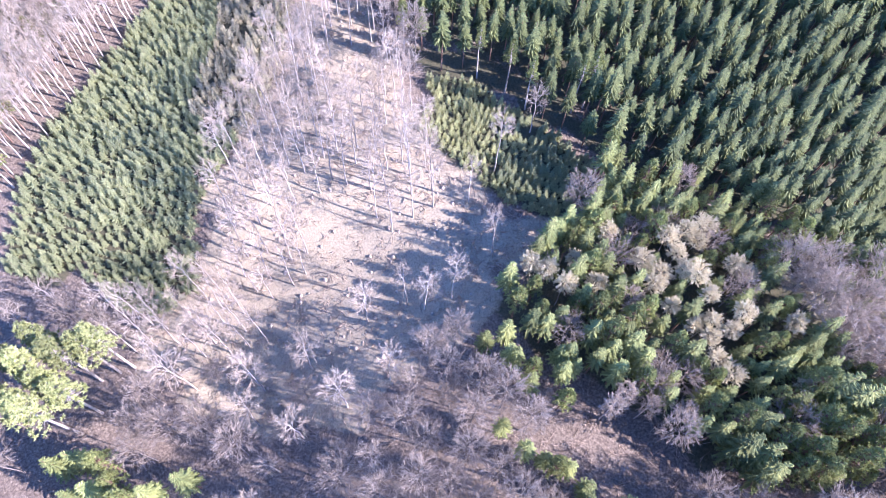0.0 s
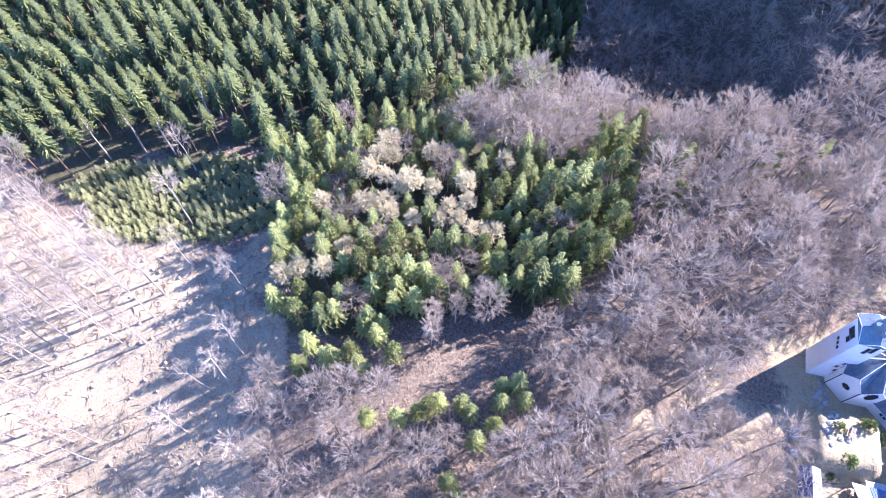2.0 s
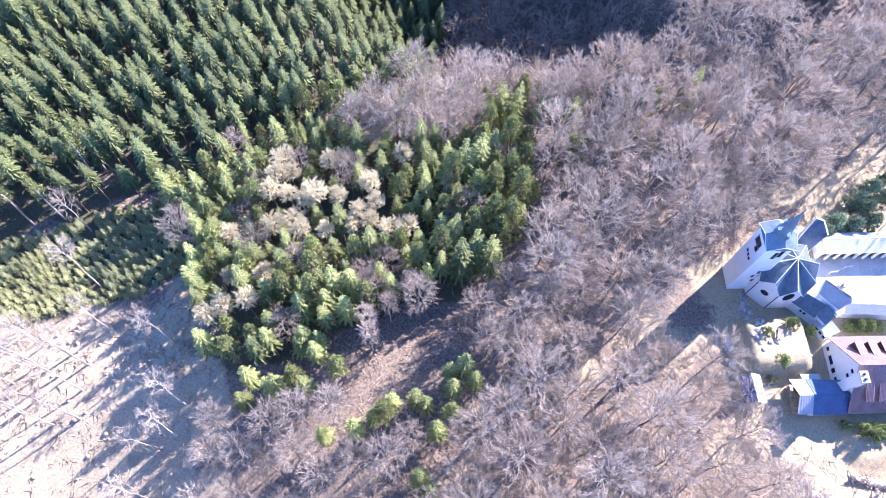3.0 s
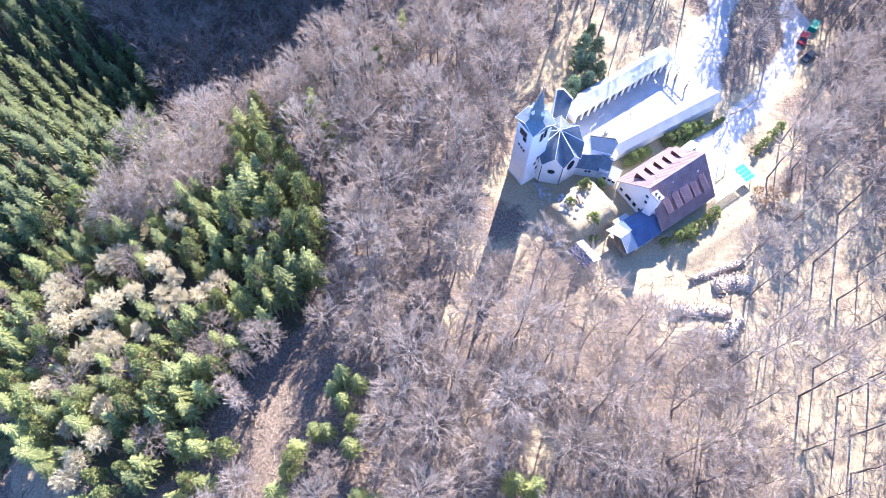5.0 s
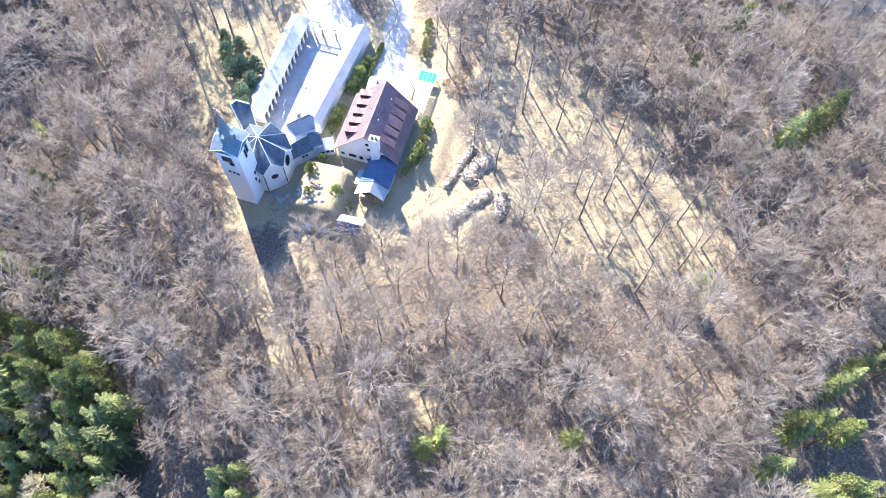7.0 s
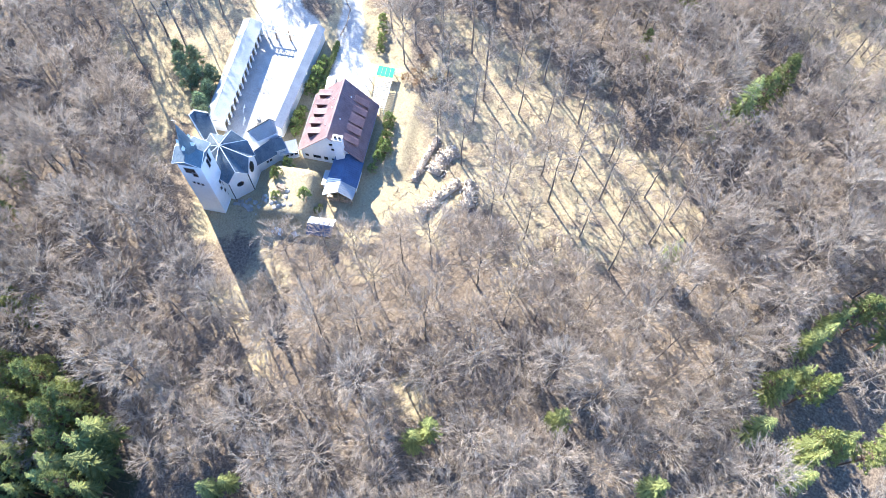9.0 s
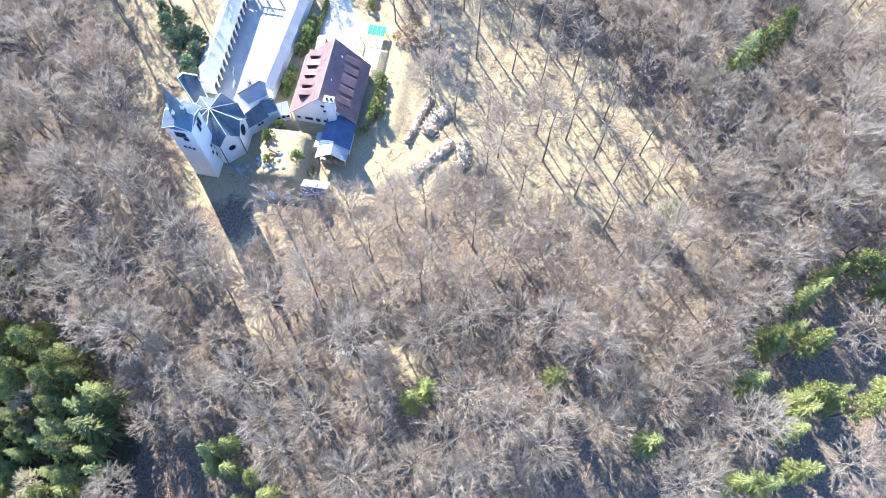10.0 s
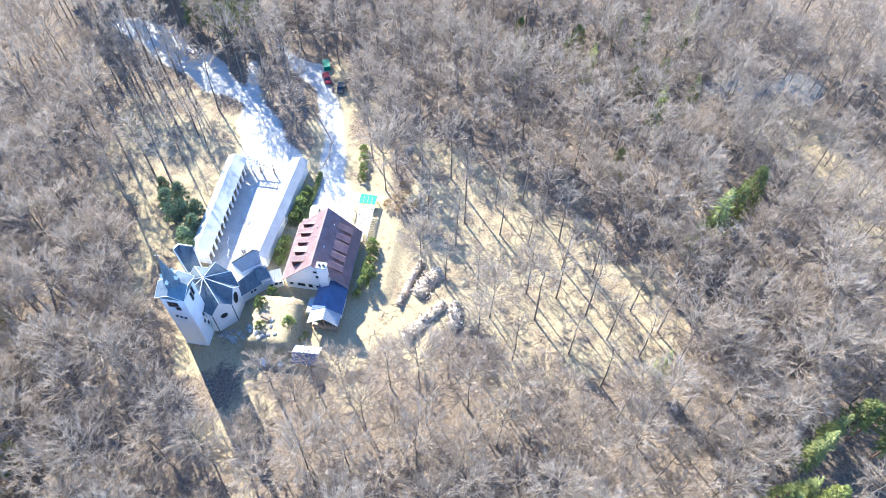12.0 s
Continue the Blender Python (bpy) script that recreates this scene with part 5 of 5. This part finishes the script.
def build_pergola():
    pg = thing("pergola", "white slatted pergola with a green roof sheet beside the drive", "pergola")
    c = [(32.2, -24.3), (32.0, -28.0), (20.8, -28.1), (21.4, -25.5)]
    for x, y in c + [(26.5, -28.05), (26.7, -24.9)]:
        block("post", (x - 0.08, x + 0.08), (y - 0.08, y + 0.08), (-0.1, 2.8), WHITEWOOD, pg)
    for a, b in ((c[0], c[3]), (c[1], c[2])):
        o = Vector((0, 0.07, 0))
        p, q = Vector((*a, 2.8)), Vector((*b, 2.8))
        u = Vector((0, 0, 0.2))
        solid("beam", [p - o, q - o, q + o, p + o, p - o + u, q - o + u, q + o + u, p + o + u], [(0, 1, 2, 3), (4, 7, 6, 5), (0, 4, 5, 1), (3, 2, 6, 7), (0, 3, 7, 4), (1, 5, 6, 2)], WHITEWOOD, pg)
    for i in range(17):
        x = 21.2 + 0.48 * i
        y = -25.5 + (x - 21.4) / 10.8 * 1.2
        block("slat", (x - 0.11, x + 0.11), (-28.3, y + 0.2), (3.01, 3.13), WHITEWOOD, pg)
    for i in range(4):
        y0 = -28.2 + 0.95 * i
        block("green_sheet", (29.6, 32.3), (y0, y0 + 0.9), (3.03 + 0.02 * i, 3.08 + 0.02 * i), GREEN, pg, "green translucent roof sheet")
    block("white_sheet", (29.3, 32.4), (-24.35, -21.0), (3.0, 3.1), WHITEWOOD, pg, "white roof sheet")
    for x in (29.6, 32.1):
        block("post", (x - 0.08, x + 0.08), (-21.2, -21.04), (-0.1, 3.0), WHITEWOOD, pg)


def build_van():
    va = thing("delivery_van", "white delivery van parked on the pale drive", "van", 26.6, -14.4, 0.05, 6)
    prof = [(-2.3, 0.35), (2.3, 0.35), (2.35, 0.9), (1.75, 1.1), (1.15, 1.85), (-2.2, 1.95), (-2.3, 1.0)]
    n = len(prof)
    v = [(x, -0.9, z) for x, z in prof] + [(x, 0.9, z) for x, z in prof]
    body = solid("body", v, [tuple(range(n)), tuple(range(n, 2 * n))] + [(i, (i + 1) % n, n + (i + 1) % n, n + i) for i in range(n)], CARWHITE, va, "", 0.06)
    solid("windscreen", [(1.72, -0.75, 1.14), (1.72, 0.75, 1.14), (1.22, 0.72, 1.8), (1.22, -0.72, 1.8), (1.76, -0.75, 1.16), (1.76, 0.75, 1.16), (1.26, 0.72, 1.82), (1.26, -0.72, 1.82)],
          [(0, 1, 2, 3), (4, 7, 6, 5), (0, 4, 5, 1), (3, 2, 6, 7), (0, 3, 7, 4), (1, 5, 6, 2)], GLASS, va)
    for x in (-1.45, 1.45):
        for y in (-0.88, 0.88):
            bm = bmesh.new()
            bmesh.ops.create_cone(bm, cap_ends=True, segments=14, radius1=0.33, radius2=0.33, depth=0.22, matrix=pose(x, y, 0.33, 90))
            me = bpy.data.meshes.new("wheel")
            bm.to_mesh(me)
            bm.free()
            me.materials.append(DARK)
            part("wheel", me, va)


def build_picnic_table():
    pt = thing("picnic_table", "weathered wooden picnic table on dry grass", "table", -3.4, -12.2, ground_z(*(SITE @ Vector((-3.4, -12.2, 0))).xy), 75)
    for i in range(4):
        block("board", (-1.0, 1.0), (-0.42 + 0.21 * i, -0.23 + 0.21 * i), (0.72, 0.77), WOOD, pt)
    for y in (-0.8, 0.55):
        block("bench", (-1.0, 1.0), (y, y + 0.27), (0.42, 0.47), WOOD, pt)
    for x in (-0.7, 0.7):
        block("crossbar", (x - 0.05, x + 0.05), (-0.82, 0.82), (0.34, 0.42), WOOD, pt)
        for y in (-0.35, 0.35):
            block("leg", (x - 0.05, x + 0.05), (y - 0.05, y + 0.05), (0, 0.72), WOOD, pt)


def build_wood_piles():
    """Heaps and rows of split firewood."""
    rng = random.Random(5)
    for path, wide, high, logs in ((WALL_A, 1.5, 1.3, 200), (WALL_B, 4.2, 1.9, 280), (WALL_C, 2.8, 1.7, 280), (WALL_D, 3.4, 1.9, 240)):
        pile = thing("firewood_pile", "long heap of split pale firewood on bare ground", "woodpile", group="firewood piles", site=False)
        p = [Vector((*q, 0)) for q in path]
        core = Soup()
        for a, b in zip(p, p[1:]):
            s = (b - a).cross(Vector((0, 0, 1))).normalized()
            w, h = wide * 0.42, high * 0.75
            k = len(core.v)
            core.v += [tuple(a - s * w - Vector((0, 0, 0.1))), tuple(a + s * w - Vector((0, 0, 0.1))), tuple(a + Vector((0, 0, h))), tuple(b - s * w - Vector((0, 0, 0.1))), tuple(b + s * w - Vector((0, 0, 0.1))), tuple(b + Vector((0, 0, h)))]
            core.f += [(k, k + 2, k + 1), (k + 3, k + 4, k + 5), (k, k + 3, k + 5), (k, k + 5, k + 2), (k + 1, k + 2, k + 5), (k + 1, k + 5, k + 4)]
        part("mound", mesh_of("mound", core.v, core.f, [SPLIT]), pile)
        logmesh = []
        for q in range(5):
            so = Soup()
            r = rng.uniform(0.08, 0.15)
            so.tube([Vector((-0.3, 0, 0)), Vector((0.3, rng.uniform(-.03, .03), 0))], [r, r * 0.9], 5)
            for e in (0, 5):
                so.f += [(e, e + 1, e + 2), (e, e + 2, e + 3), (e, e + 3, e + 4)]
            logmesh.append(mesh_of("log", so.v, so.f, [SPLIT]))
        for i in range(logs):
            j = rng.randrange(len(p) - 1)
            c = p[j].lerp(p[j + 1], rng.random())
            s = (p[j + 1] - p[j]).cross(Vector((0, 0, 1))).normalized()
            u = rng.gauss(0, 0.45)
            u = max(-1, min(1, u))
            c = c + s * (u * wide * 0.55) + Vector((0, 0, high * 0.78 * (1 - abs(u)) + rng.uniform(0.0, 0.15) + 0.08))
            part("log", logmesh[i % 5], pile, "", pose(c.x, c.y, c.z, 0, rng.uniform(-35, 35), rng.uniform(0, 360)))


build_church()
build_court()
build_house()
build_pergola()
build_van()
build_picnic_table()
build_wood_piles()
court = [(8.5, -5.2), (39.5, -7.0), (39.5, 5.6), (8.8, 5.4)]
slab = prism("pavement", court, -0.2, 0.035, PAVING, None)
slab.matrix_basis = SITE
tagged(slab, "pale concrete paving of the church court", "paving", kind="structure")


# ---- garden: shrubs and small trees ----
def at_site(x, y):
    p = SITE @ Vector((x, y, 0))
    return p.x, p.y


for x, y in COURT_PINES:
    GARDEN_PINE.plant(x, y, size=rnd.uniform(0.75, 1.05))
for x, y, s in ((3.2, -11.3, 1.25), (-0.3, -10.2, 1.0), (-1.2, -10.0, 0.8), (-5.6, -11.6, 0.8), (-5.4, -19.6, 0.6), (-4.4, -20.2, 0.5), (33.0, -11.2, 1.0), (30.8, -10.9, 1.2), (28.6, -10.7, 1.2), (26.2, -10.5, 1.1), (24.0, -10.3, 1.1),
                (18.3, -9.9, 1.0), (16.2, -9.8, 1.1), (14.3, -9.7, 1.1), (12.6, -9.9, 0.9), (19.3, -29.8, 1.0), (17.2, -30.0, 1.1), (14.4, -30.1, 1.2), (12.3, -30.0, 1.3), (10.9, -30.7, 1.1), (9.0, -29.6, 1.0), (6.6, -28.8, 0.9),
                (39.0, -23.0, 0.8), (42.0, -22.6, 0.8), (45.0, -22.2, 0.9), (48.0, -21.6, 0.8)):
    BUSH.plant(*at_site(x, y), size=1.25 * s)
GARDEN_TREE = Kind("garden_tree", "small round-headed pine on dry garden grass", "tree", BARK_RED, BUSHLEAF, [pine(140, 5.4, 1.45, 40, 0.55)])
GARDEN_TREE.plant(*at_site(-5.2, -18.0), size=1.0)


RUSTY = island_vary(material("dry_bracken", (0.36, 0.235, 0.13), (0.20, 0.125, 0.07), 0.3, bump=0, vary=0.1, through_light=0.25), 0.35)
BRACKEN = Kind("dry_shrub", "low rust-brown leafless shrub on the grassy bank", "shrub", BARK_GREY, RUSTY,
               [bare_tree(160 + i, 2.0, 1.1, 0.15, limbs=9, subs=4, twigs=8, twig_r=0.02, trunk_r=0.06, reach=0.5) for i in range(2)])
for x, y in taken.fill((66, -92, 90, -72), 2.0, 160, lambda x, y: far([DRIVE], x, y, 1.2) & (np.hypot((x - 74) / 6, (y + 82) / 6) < 1)):
    BRACKEN.plant(x, y, size=rnd.uniform(0.7, 1.2))


def build_firewood_store():
    """Split logs stacked in the open end of the annex."""
    st = thing("firewood_stack", "stack of split pale firewood under the annex roof", "woodpile")
    rng = random.Random(61)
    so = Soup()
    so.tube([Vector((-0.35, 0, 0)), Vector((0.35, 0, 0))], [0.13, 0.12], 6)
    for e in (0, 6):
        so.f += [(e, e + 1, e + 2), (e, e + 2, e + 3), (e, e + 3, e + 4), (e, e + 4, e + 5)]
    log = mesh_of("log", so.v, so.f, [SPLIT])
    for row in range(6):
        for k in range(19):
            part("log", log, st, "", pose(-1.7 + rng.uniform(-0.08, 0.08), -26.2 + 0.27 * k + 0.12 * (row % 2), 0.12 + 0.23 * row, 0, rng.uniform(-3, 3), rng.uniform(-8, 8)))
    dish = thing("satellite_dish", "small white satellite dish on the passage wall", "satellite dish", 6.35, -12.2, 3.1)
    bm = bmesh.new()
    bmesh.ops.create_uvsphere(bm, u_segments=16, v_segments=10, radius=0.8)
    bmesh.ops.delete(bm, geom=[v for v in bm.verts if v.co.z > -0.55], context="VERTS")
    bmesh.ops.solidify(bm, geom=bm.faces[:], thickness=0.03)
    me = bpy.data.meshes.new("bowl")
    bm.to_mesh(me)
    bm.free()
    me.materials.append(WHITEWOOD)
    part("bowl", me, dish, "", pose(-0.1, 0, 1.0, 0, -50, 180))
    block("bracket", (-0.04, 0.04), (-0.04, 0.04), (-0.4, 0.35), METAL, dish)


build_firewood_store()


# ---- felled clearing: stumps, lying logs and brush ----
STUMPWOOD = material("cut_stump_wood", (0.52, 0.43, 0.33), (0.28, 0.22, 0.17), 1.5, vary=0.2)


def scatter_brush(name, label, poly, count, low, high, radius, mat, seed):
    """Dead branches lying on the ground, too many to count."""
    rng = random.Random(seed)
    xs, ys = [p[0] for p in poly], [p[1] for p in poly]
    px = np.array([rng.uniform(min(xs), max(xs)) for _ in range(count)])
    py = np.array([rng.uniform(min(ys), max(ys)) for _ in range(count)])
    soup = Soup()
    for x, y in zip(px[inside(poly, px, py) > 0], py[inside(poly, px, py) > 0]):
        n = rng.choice((1, 1, 2, 6))
        for _ in range(n):
            a = Vector((x + rng.uniform(-0.7, 0.7), y + rng.uniform(-0.7, 0.7), ground_z(x, y) + rng.uniform(0.02, 0.1)))
            w, ln = rng.uniform(0, 6.283), rng.uniform(low, high)
            b = a + Vector((math.cos(w) * ln, math.sin(w) * ln, rng.uniform(0.0, 0.35)))
            soup.spike(a, b, radius * rng.uniform(0.6, 1.5))
    tagged(new(name, mesh_of(name, soup.v, soup.f, [mat])), label, "brushwood", kind="stuff")


scatter_brush("felled_brushwood", "dead branches strewn over the felled clearing", CLEARING, 5200, 0.6, 2.6, 0.07, WOOD, 21)
scatter_brush("lawn_brushwood", "twigs and small branches strewn over dry grass", LAWN, 1500, 0.4, 1.3, 0.03, WOOD, 22)
scatter_brush("wood_floor_litter", "fallen branches on the leaf-strewn wood floor", [(-30, -110), (60, -110), (60, 25), (-30, 30)], 3000, 0.8, 3.0, 0.05, WOOD, 23)
soup = Soup()
soup.tube([Vector((0, 0, -0.2)), Vector((0, 0, 0.1)), Vector((0, 0, 0.42))], [0.42, 0.3, 0.26], 9)
soup.f += [(18, 18 + k, 19 + k) for k in range(1, 8)]
stump_mesh = mesh_of("tree_stump", soup.v, soup.f, [STUMPWOOD])
rng = random.Random(31)
stumps = 0
while stumps < 150:
    x, y = rng.uniform(-60, 30), rng.uniform(25, 128)
    if inside(CLEARING, x, y) > 1:
        ob = new("tree_stump", stump_mesh)
        ob.matrix_basis = pose(x, y, ground_z(x, y), rng.uniform(-6, 6), rng.uniform(-6, 6), rng.uniform(0, 360)) @ Matrix.Diagonal((rng.uniform(0.7, 1.3),) * 3 + (1,))
        tagged(ob, "low weathered tree stump on the felled clearing", "tree stump", "tree stumps")
        stumps += 1


# ---- vehicles and small things along the drive ----
def build_car(x, y, turn, paint, label):
    c = thing("parked_car", label, "car", x, y, 0.05, turn, "parked cars", site=False)
    prof = [(-2.1, 0.3), (2.1, 0.3), (2.15, 0.75), (1.1, 0.95), (0.55, 1.42), (-1.2, 1.45), (-1.9, 1.0), (-2.12, 0.9)]
    n = len(prof)
    v = [(px, -0.85, z) for px, z in prof] + [(px, 0.85, z) for px, z in prof]
    solid("body", v, [tuple(range(n)), tuple(range(n, 2 * n))] + [(i, (i + 1) % n, n + (i + 1) % n, n + i) for i in range(n)], paint, c, "", 0.07)
    solid("windscreen", [(1.08, -0.7, 1.0), (1.08, 0.7, 1.0), (0.6, 0.65, 1.4), (0.6, -0.65, 1.4), (1.12, -0.7, 1.02), (1.12, 0.7, 1.02), (0.64, 0.65, 1.42), (0.64, -0.65, 1.42)],
          [(0, 1, 2, 3), (4, 7, 6, 5), (0, 4, 5, 1), (3, 2, 6, 7), (0, 3, 7, 4), (1, 5, 6, 2)], GLASS, c)
    for wx in (-1.3, 1.3):
        for wy in (-0.82, 0.82):
            bm = bmesh.new()
            bmesh.ops.create_cone(bm, cap_ends=True, segments=12, radius1=0.31, radius2=0.31, depth=0.2, matrix=pose(wx, wy, 0.31, 90))
            me = bpy.data.meshes.new("wheel")
            bm.to_mesh(me)
            bm.free()
            me.materials.append(DARK)
            part("wheel", me, c)


build_car(119.7, -97.6, 150, material("dark_red_car_paint", (0.25, 0.03, 0.04), (0.2, 0.02, 0.03), 0.5, rough=0.3, bump=0, vary=0.0), "dark red car parked beside the drive")
build_car(114.3, -97.6, 130, material("dark_grey_car_paint", (0.06, 0.065, 0.07), (0.04, 0.045, 0.05), 0.5, rough=0.3, bump=0, vary=0.0), "dark grey car parked beside the drive")
build_car(154.4, -79.8, 20, material("dark_blue_car_paint", (0.03, 0.05, 0.14), (0.02, 0.035, 0.1), 0.5, rough=0.3, bump=0, vary=0.0), "dark blue car parked on the forecourt")
skip_container = thing("waste_container", "green metal waste container beside the drive", "container", 123.4, -101.0, 0, -35, site=False)
for a, b in (((-1.5, 1.5), (-0.9, -0.82)), ((-1.5, 1.5), (0.82, 0.9)), ((-1.5, -1.42), (-0.82, 0.82)), ((1.42, 1.5), (-0.82, 0.82))):
    block("side", a, b, (0.15, 1.5), GREEN, skip_container)
block("floor_plate", (-1.42, 1.42), (-0.82, 0.82), (0.15, 0.25), GREEN, skip_container)
block("lid", (-1.52, 1.52), (-0.92, 0.92), (1.5, 1.58), GREEN, skip_container, "flat green lid")

fence = thing("wooden_fence", "low rail fence of weathered wood beside the drive", "fence", site=False)
FENCE = [(114.3, -87.3), (107.8, -85.0), (101.8, -82.5), (98.9, -78.7), (97.4, -75.2)]
for (ax, ay), (bx, by) in zip(FENCE, FENCE[1:]):
    n = max(2, int(math.hypot(bx - ax, by - ay) / 2.0))
    for i in range(n):
        x, y = ax + (bx - ax) * i / n, ay + (by - ay) * i / n
        block("post", (x - 0.08, x + 0.08), (y - 0.08, y + 0.08), (-0.2, 1.15), WOOD, fence)
    for z in (0.55, 1.0):
        s = Vector((by - ay, ax - bx, 0)).normalized() * 0.05
        p, q, u = Vector((ax, ay, z)), Vector((bx, by, z)), Vector((0, 0, 0.14))
        solid("rail", [p - s, q - s, q + s, p + s, p - s + u, q - s + u, q + s + u, p + s + u], [(0, 1, 2, 3), (4, 7, 6, 5), (0, 4, 5, 1), (3, 2, 6, 7), (0, 3, 7, 4), (1, 5, 6, 2)], WOOD, fence)

steps = thing("log_steps", "flight of weathered timber steps on the bank beside the drive", "steps", site=False)
for i in range(17):
    u = i / 16
    x, y = 129.7 - 12.5 * u, -93.6 + 6.2 * u
    d, c = Vector((0.447, 0.894, 0)) * 0.85, Vector((x, y, ground_z(x, y)))
    w = Vector((-0.894, 0.447, 0)) * 0.16
    v = [c - d - w, c + d - w, c + d + w, c - d + w]
    h = Vector((0, 0, 0.22))
    solid("step", [p - h for p in v] + [p + h for p in v], [(0, 1, 2, 3), (4, 7, 6, 5), (0, 4, 5, 1), (3, 2, 6, 7), (0, 3, 7, 4), (1, 5, 6, 2)], WOOD, steps, "", 0.03)

# clipped hedge between the court and the drive
hedge = Soup()
rng = random.Random(41)
for i in range(700):
    u = rng.random()
    c = Vector((22.5 + 16.5 * u, -12.3 - 0.6 * u + rng.uniform(-0.45, 0.45), rng.uniform(0.2, 1.3)))
    for _ in range(3):
        d = Vector((rng.gauss(0, 1), rng.gauss(0, 1), rng.gauss(0.3, 0.8))).normalized()
        s = d.orthogonal().normalized() * 0.14
        hedge.tri(c + s, c - s, c + d * 0.5)
ob = thing("hedge", "clipped green hedge between court and drive", "hedge")
part("leaves", mesh_of("leaves", hedge.v, hedge.f, [BUSHLEAF]), ob)
block("stems", (22.6, 38.8), (-12.75, -12.3), (-0.1, 0.9), BARK_GREY, ob)

# rocks on the bank below the church, each its own stone
rng = random.Random(43)
for i in range(46):
    u = rng.random()
    cx, cy = 80.2 - 9.5 * u + rng.gauss(0, 0.9), -30.2 - 5.2 * u + rng.gauss(0, 1.1)
    bm = bmesh.new()
    bmesh.ops.create_icosphere(bm, subdivisions=1, radius=1)
    for v in bm.verts:
        v.co *= rng.uniform(0.72, 1.15)
    me = bpy.data.meshes.new("rock")
    bm.to_mesh(me)
    bm.free()
    me.materials.append(STONE)
    ob = new("rock", me)
    k = rng.uniform(0.25, 0.6)
    ob.matrix_basis = pose(cx, cy, 0.1 * k + ground_z(cx, cy), 0, 0, rng.uniform(0, 360)) @ Matrix.Diagonal((k * rng.uniform(0.9, 1.5), k, k * 0.65, 1))
    tagged(ob, "rough grey-brown rock on the grassy bank", "rock", "rocks on the bank")


# pale tarpaulins over small heaps below the garden terrace
def build_tarp(x, y, wide, deep, turn, seed):
    rng = random.Random(seed)
    n = 9
    soup = Soup()
    for i in range(n):
        for j in range(n):
            u, v = 2 * i / (n - 1) - 1, 2 * j / (n - 1) - 1
            rise = max(0.0, 1 - max(abs(u), abs(v)) ** 3) * 0.5 + rng.uniform(-0.05, 0.05)
            soup.v.append((u * wide / 2, v * deep / 2, max(0.02, rise)))
    for i in range(n - 1):
        for j in range(n - 1):
            a = i * n + j
            soup.f += [(a, a + n, a + n + 1), (a, a + n + 1, a + 1)]
    px, py = at_site(x, y)
    ob = thing("tarpaulin", "crumpled white tarpaulin over a low heap on grass", "tarpaulin", px, py, ground_z(px, py), turn, "tarpaulins", site=False)
    part("cover", mesh_of("cover", soup.v, soup.f, [WHITEWOOD]), ob)
    block("heap", (-0.35 * wide, 0.35 * wide), (-0.35 * deep, 0.35 * deep), (-0.1, 0.3), WOOD, ob, "stacked boards")


build_tarp(-11.2, -12.9, 2.4, 1.8, 20, 51)
build_tarp(-11.3, -16.6, 1.3, 1.2, -15, 52)
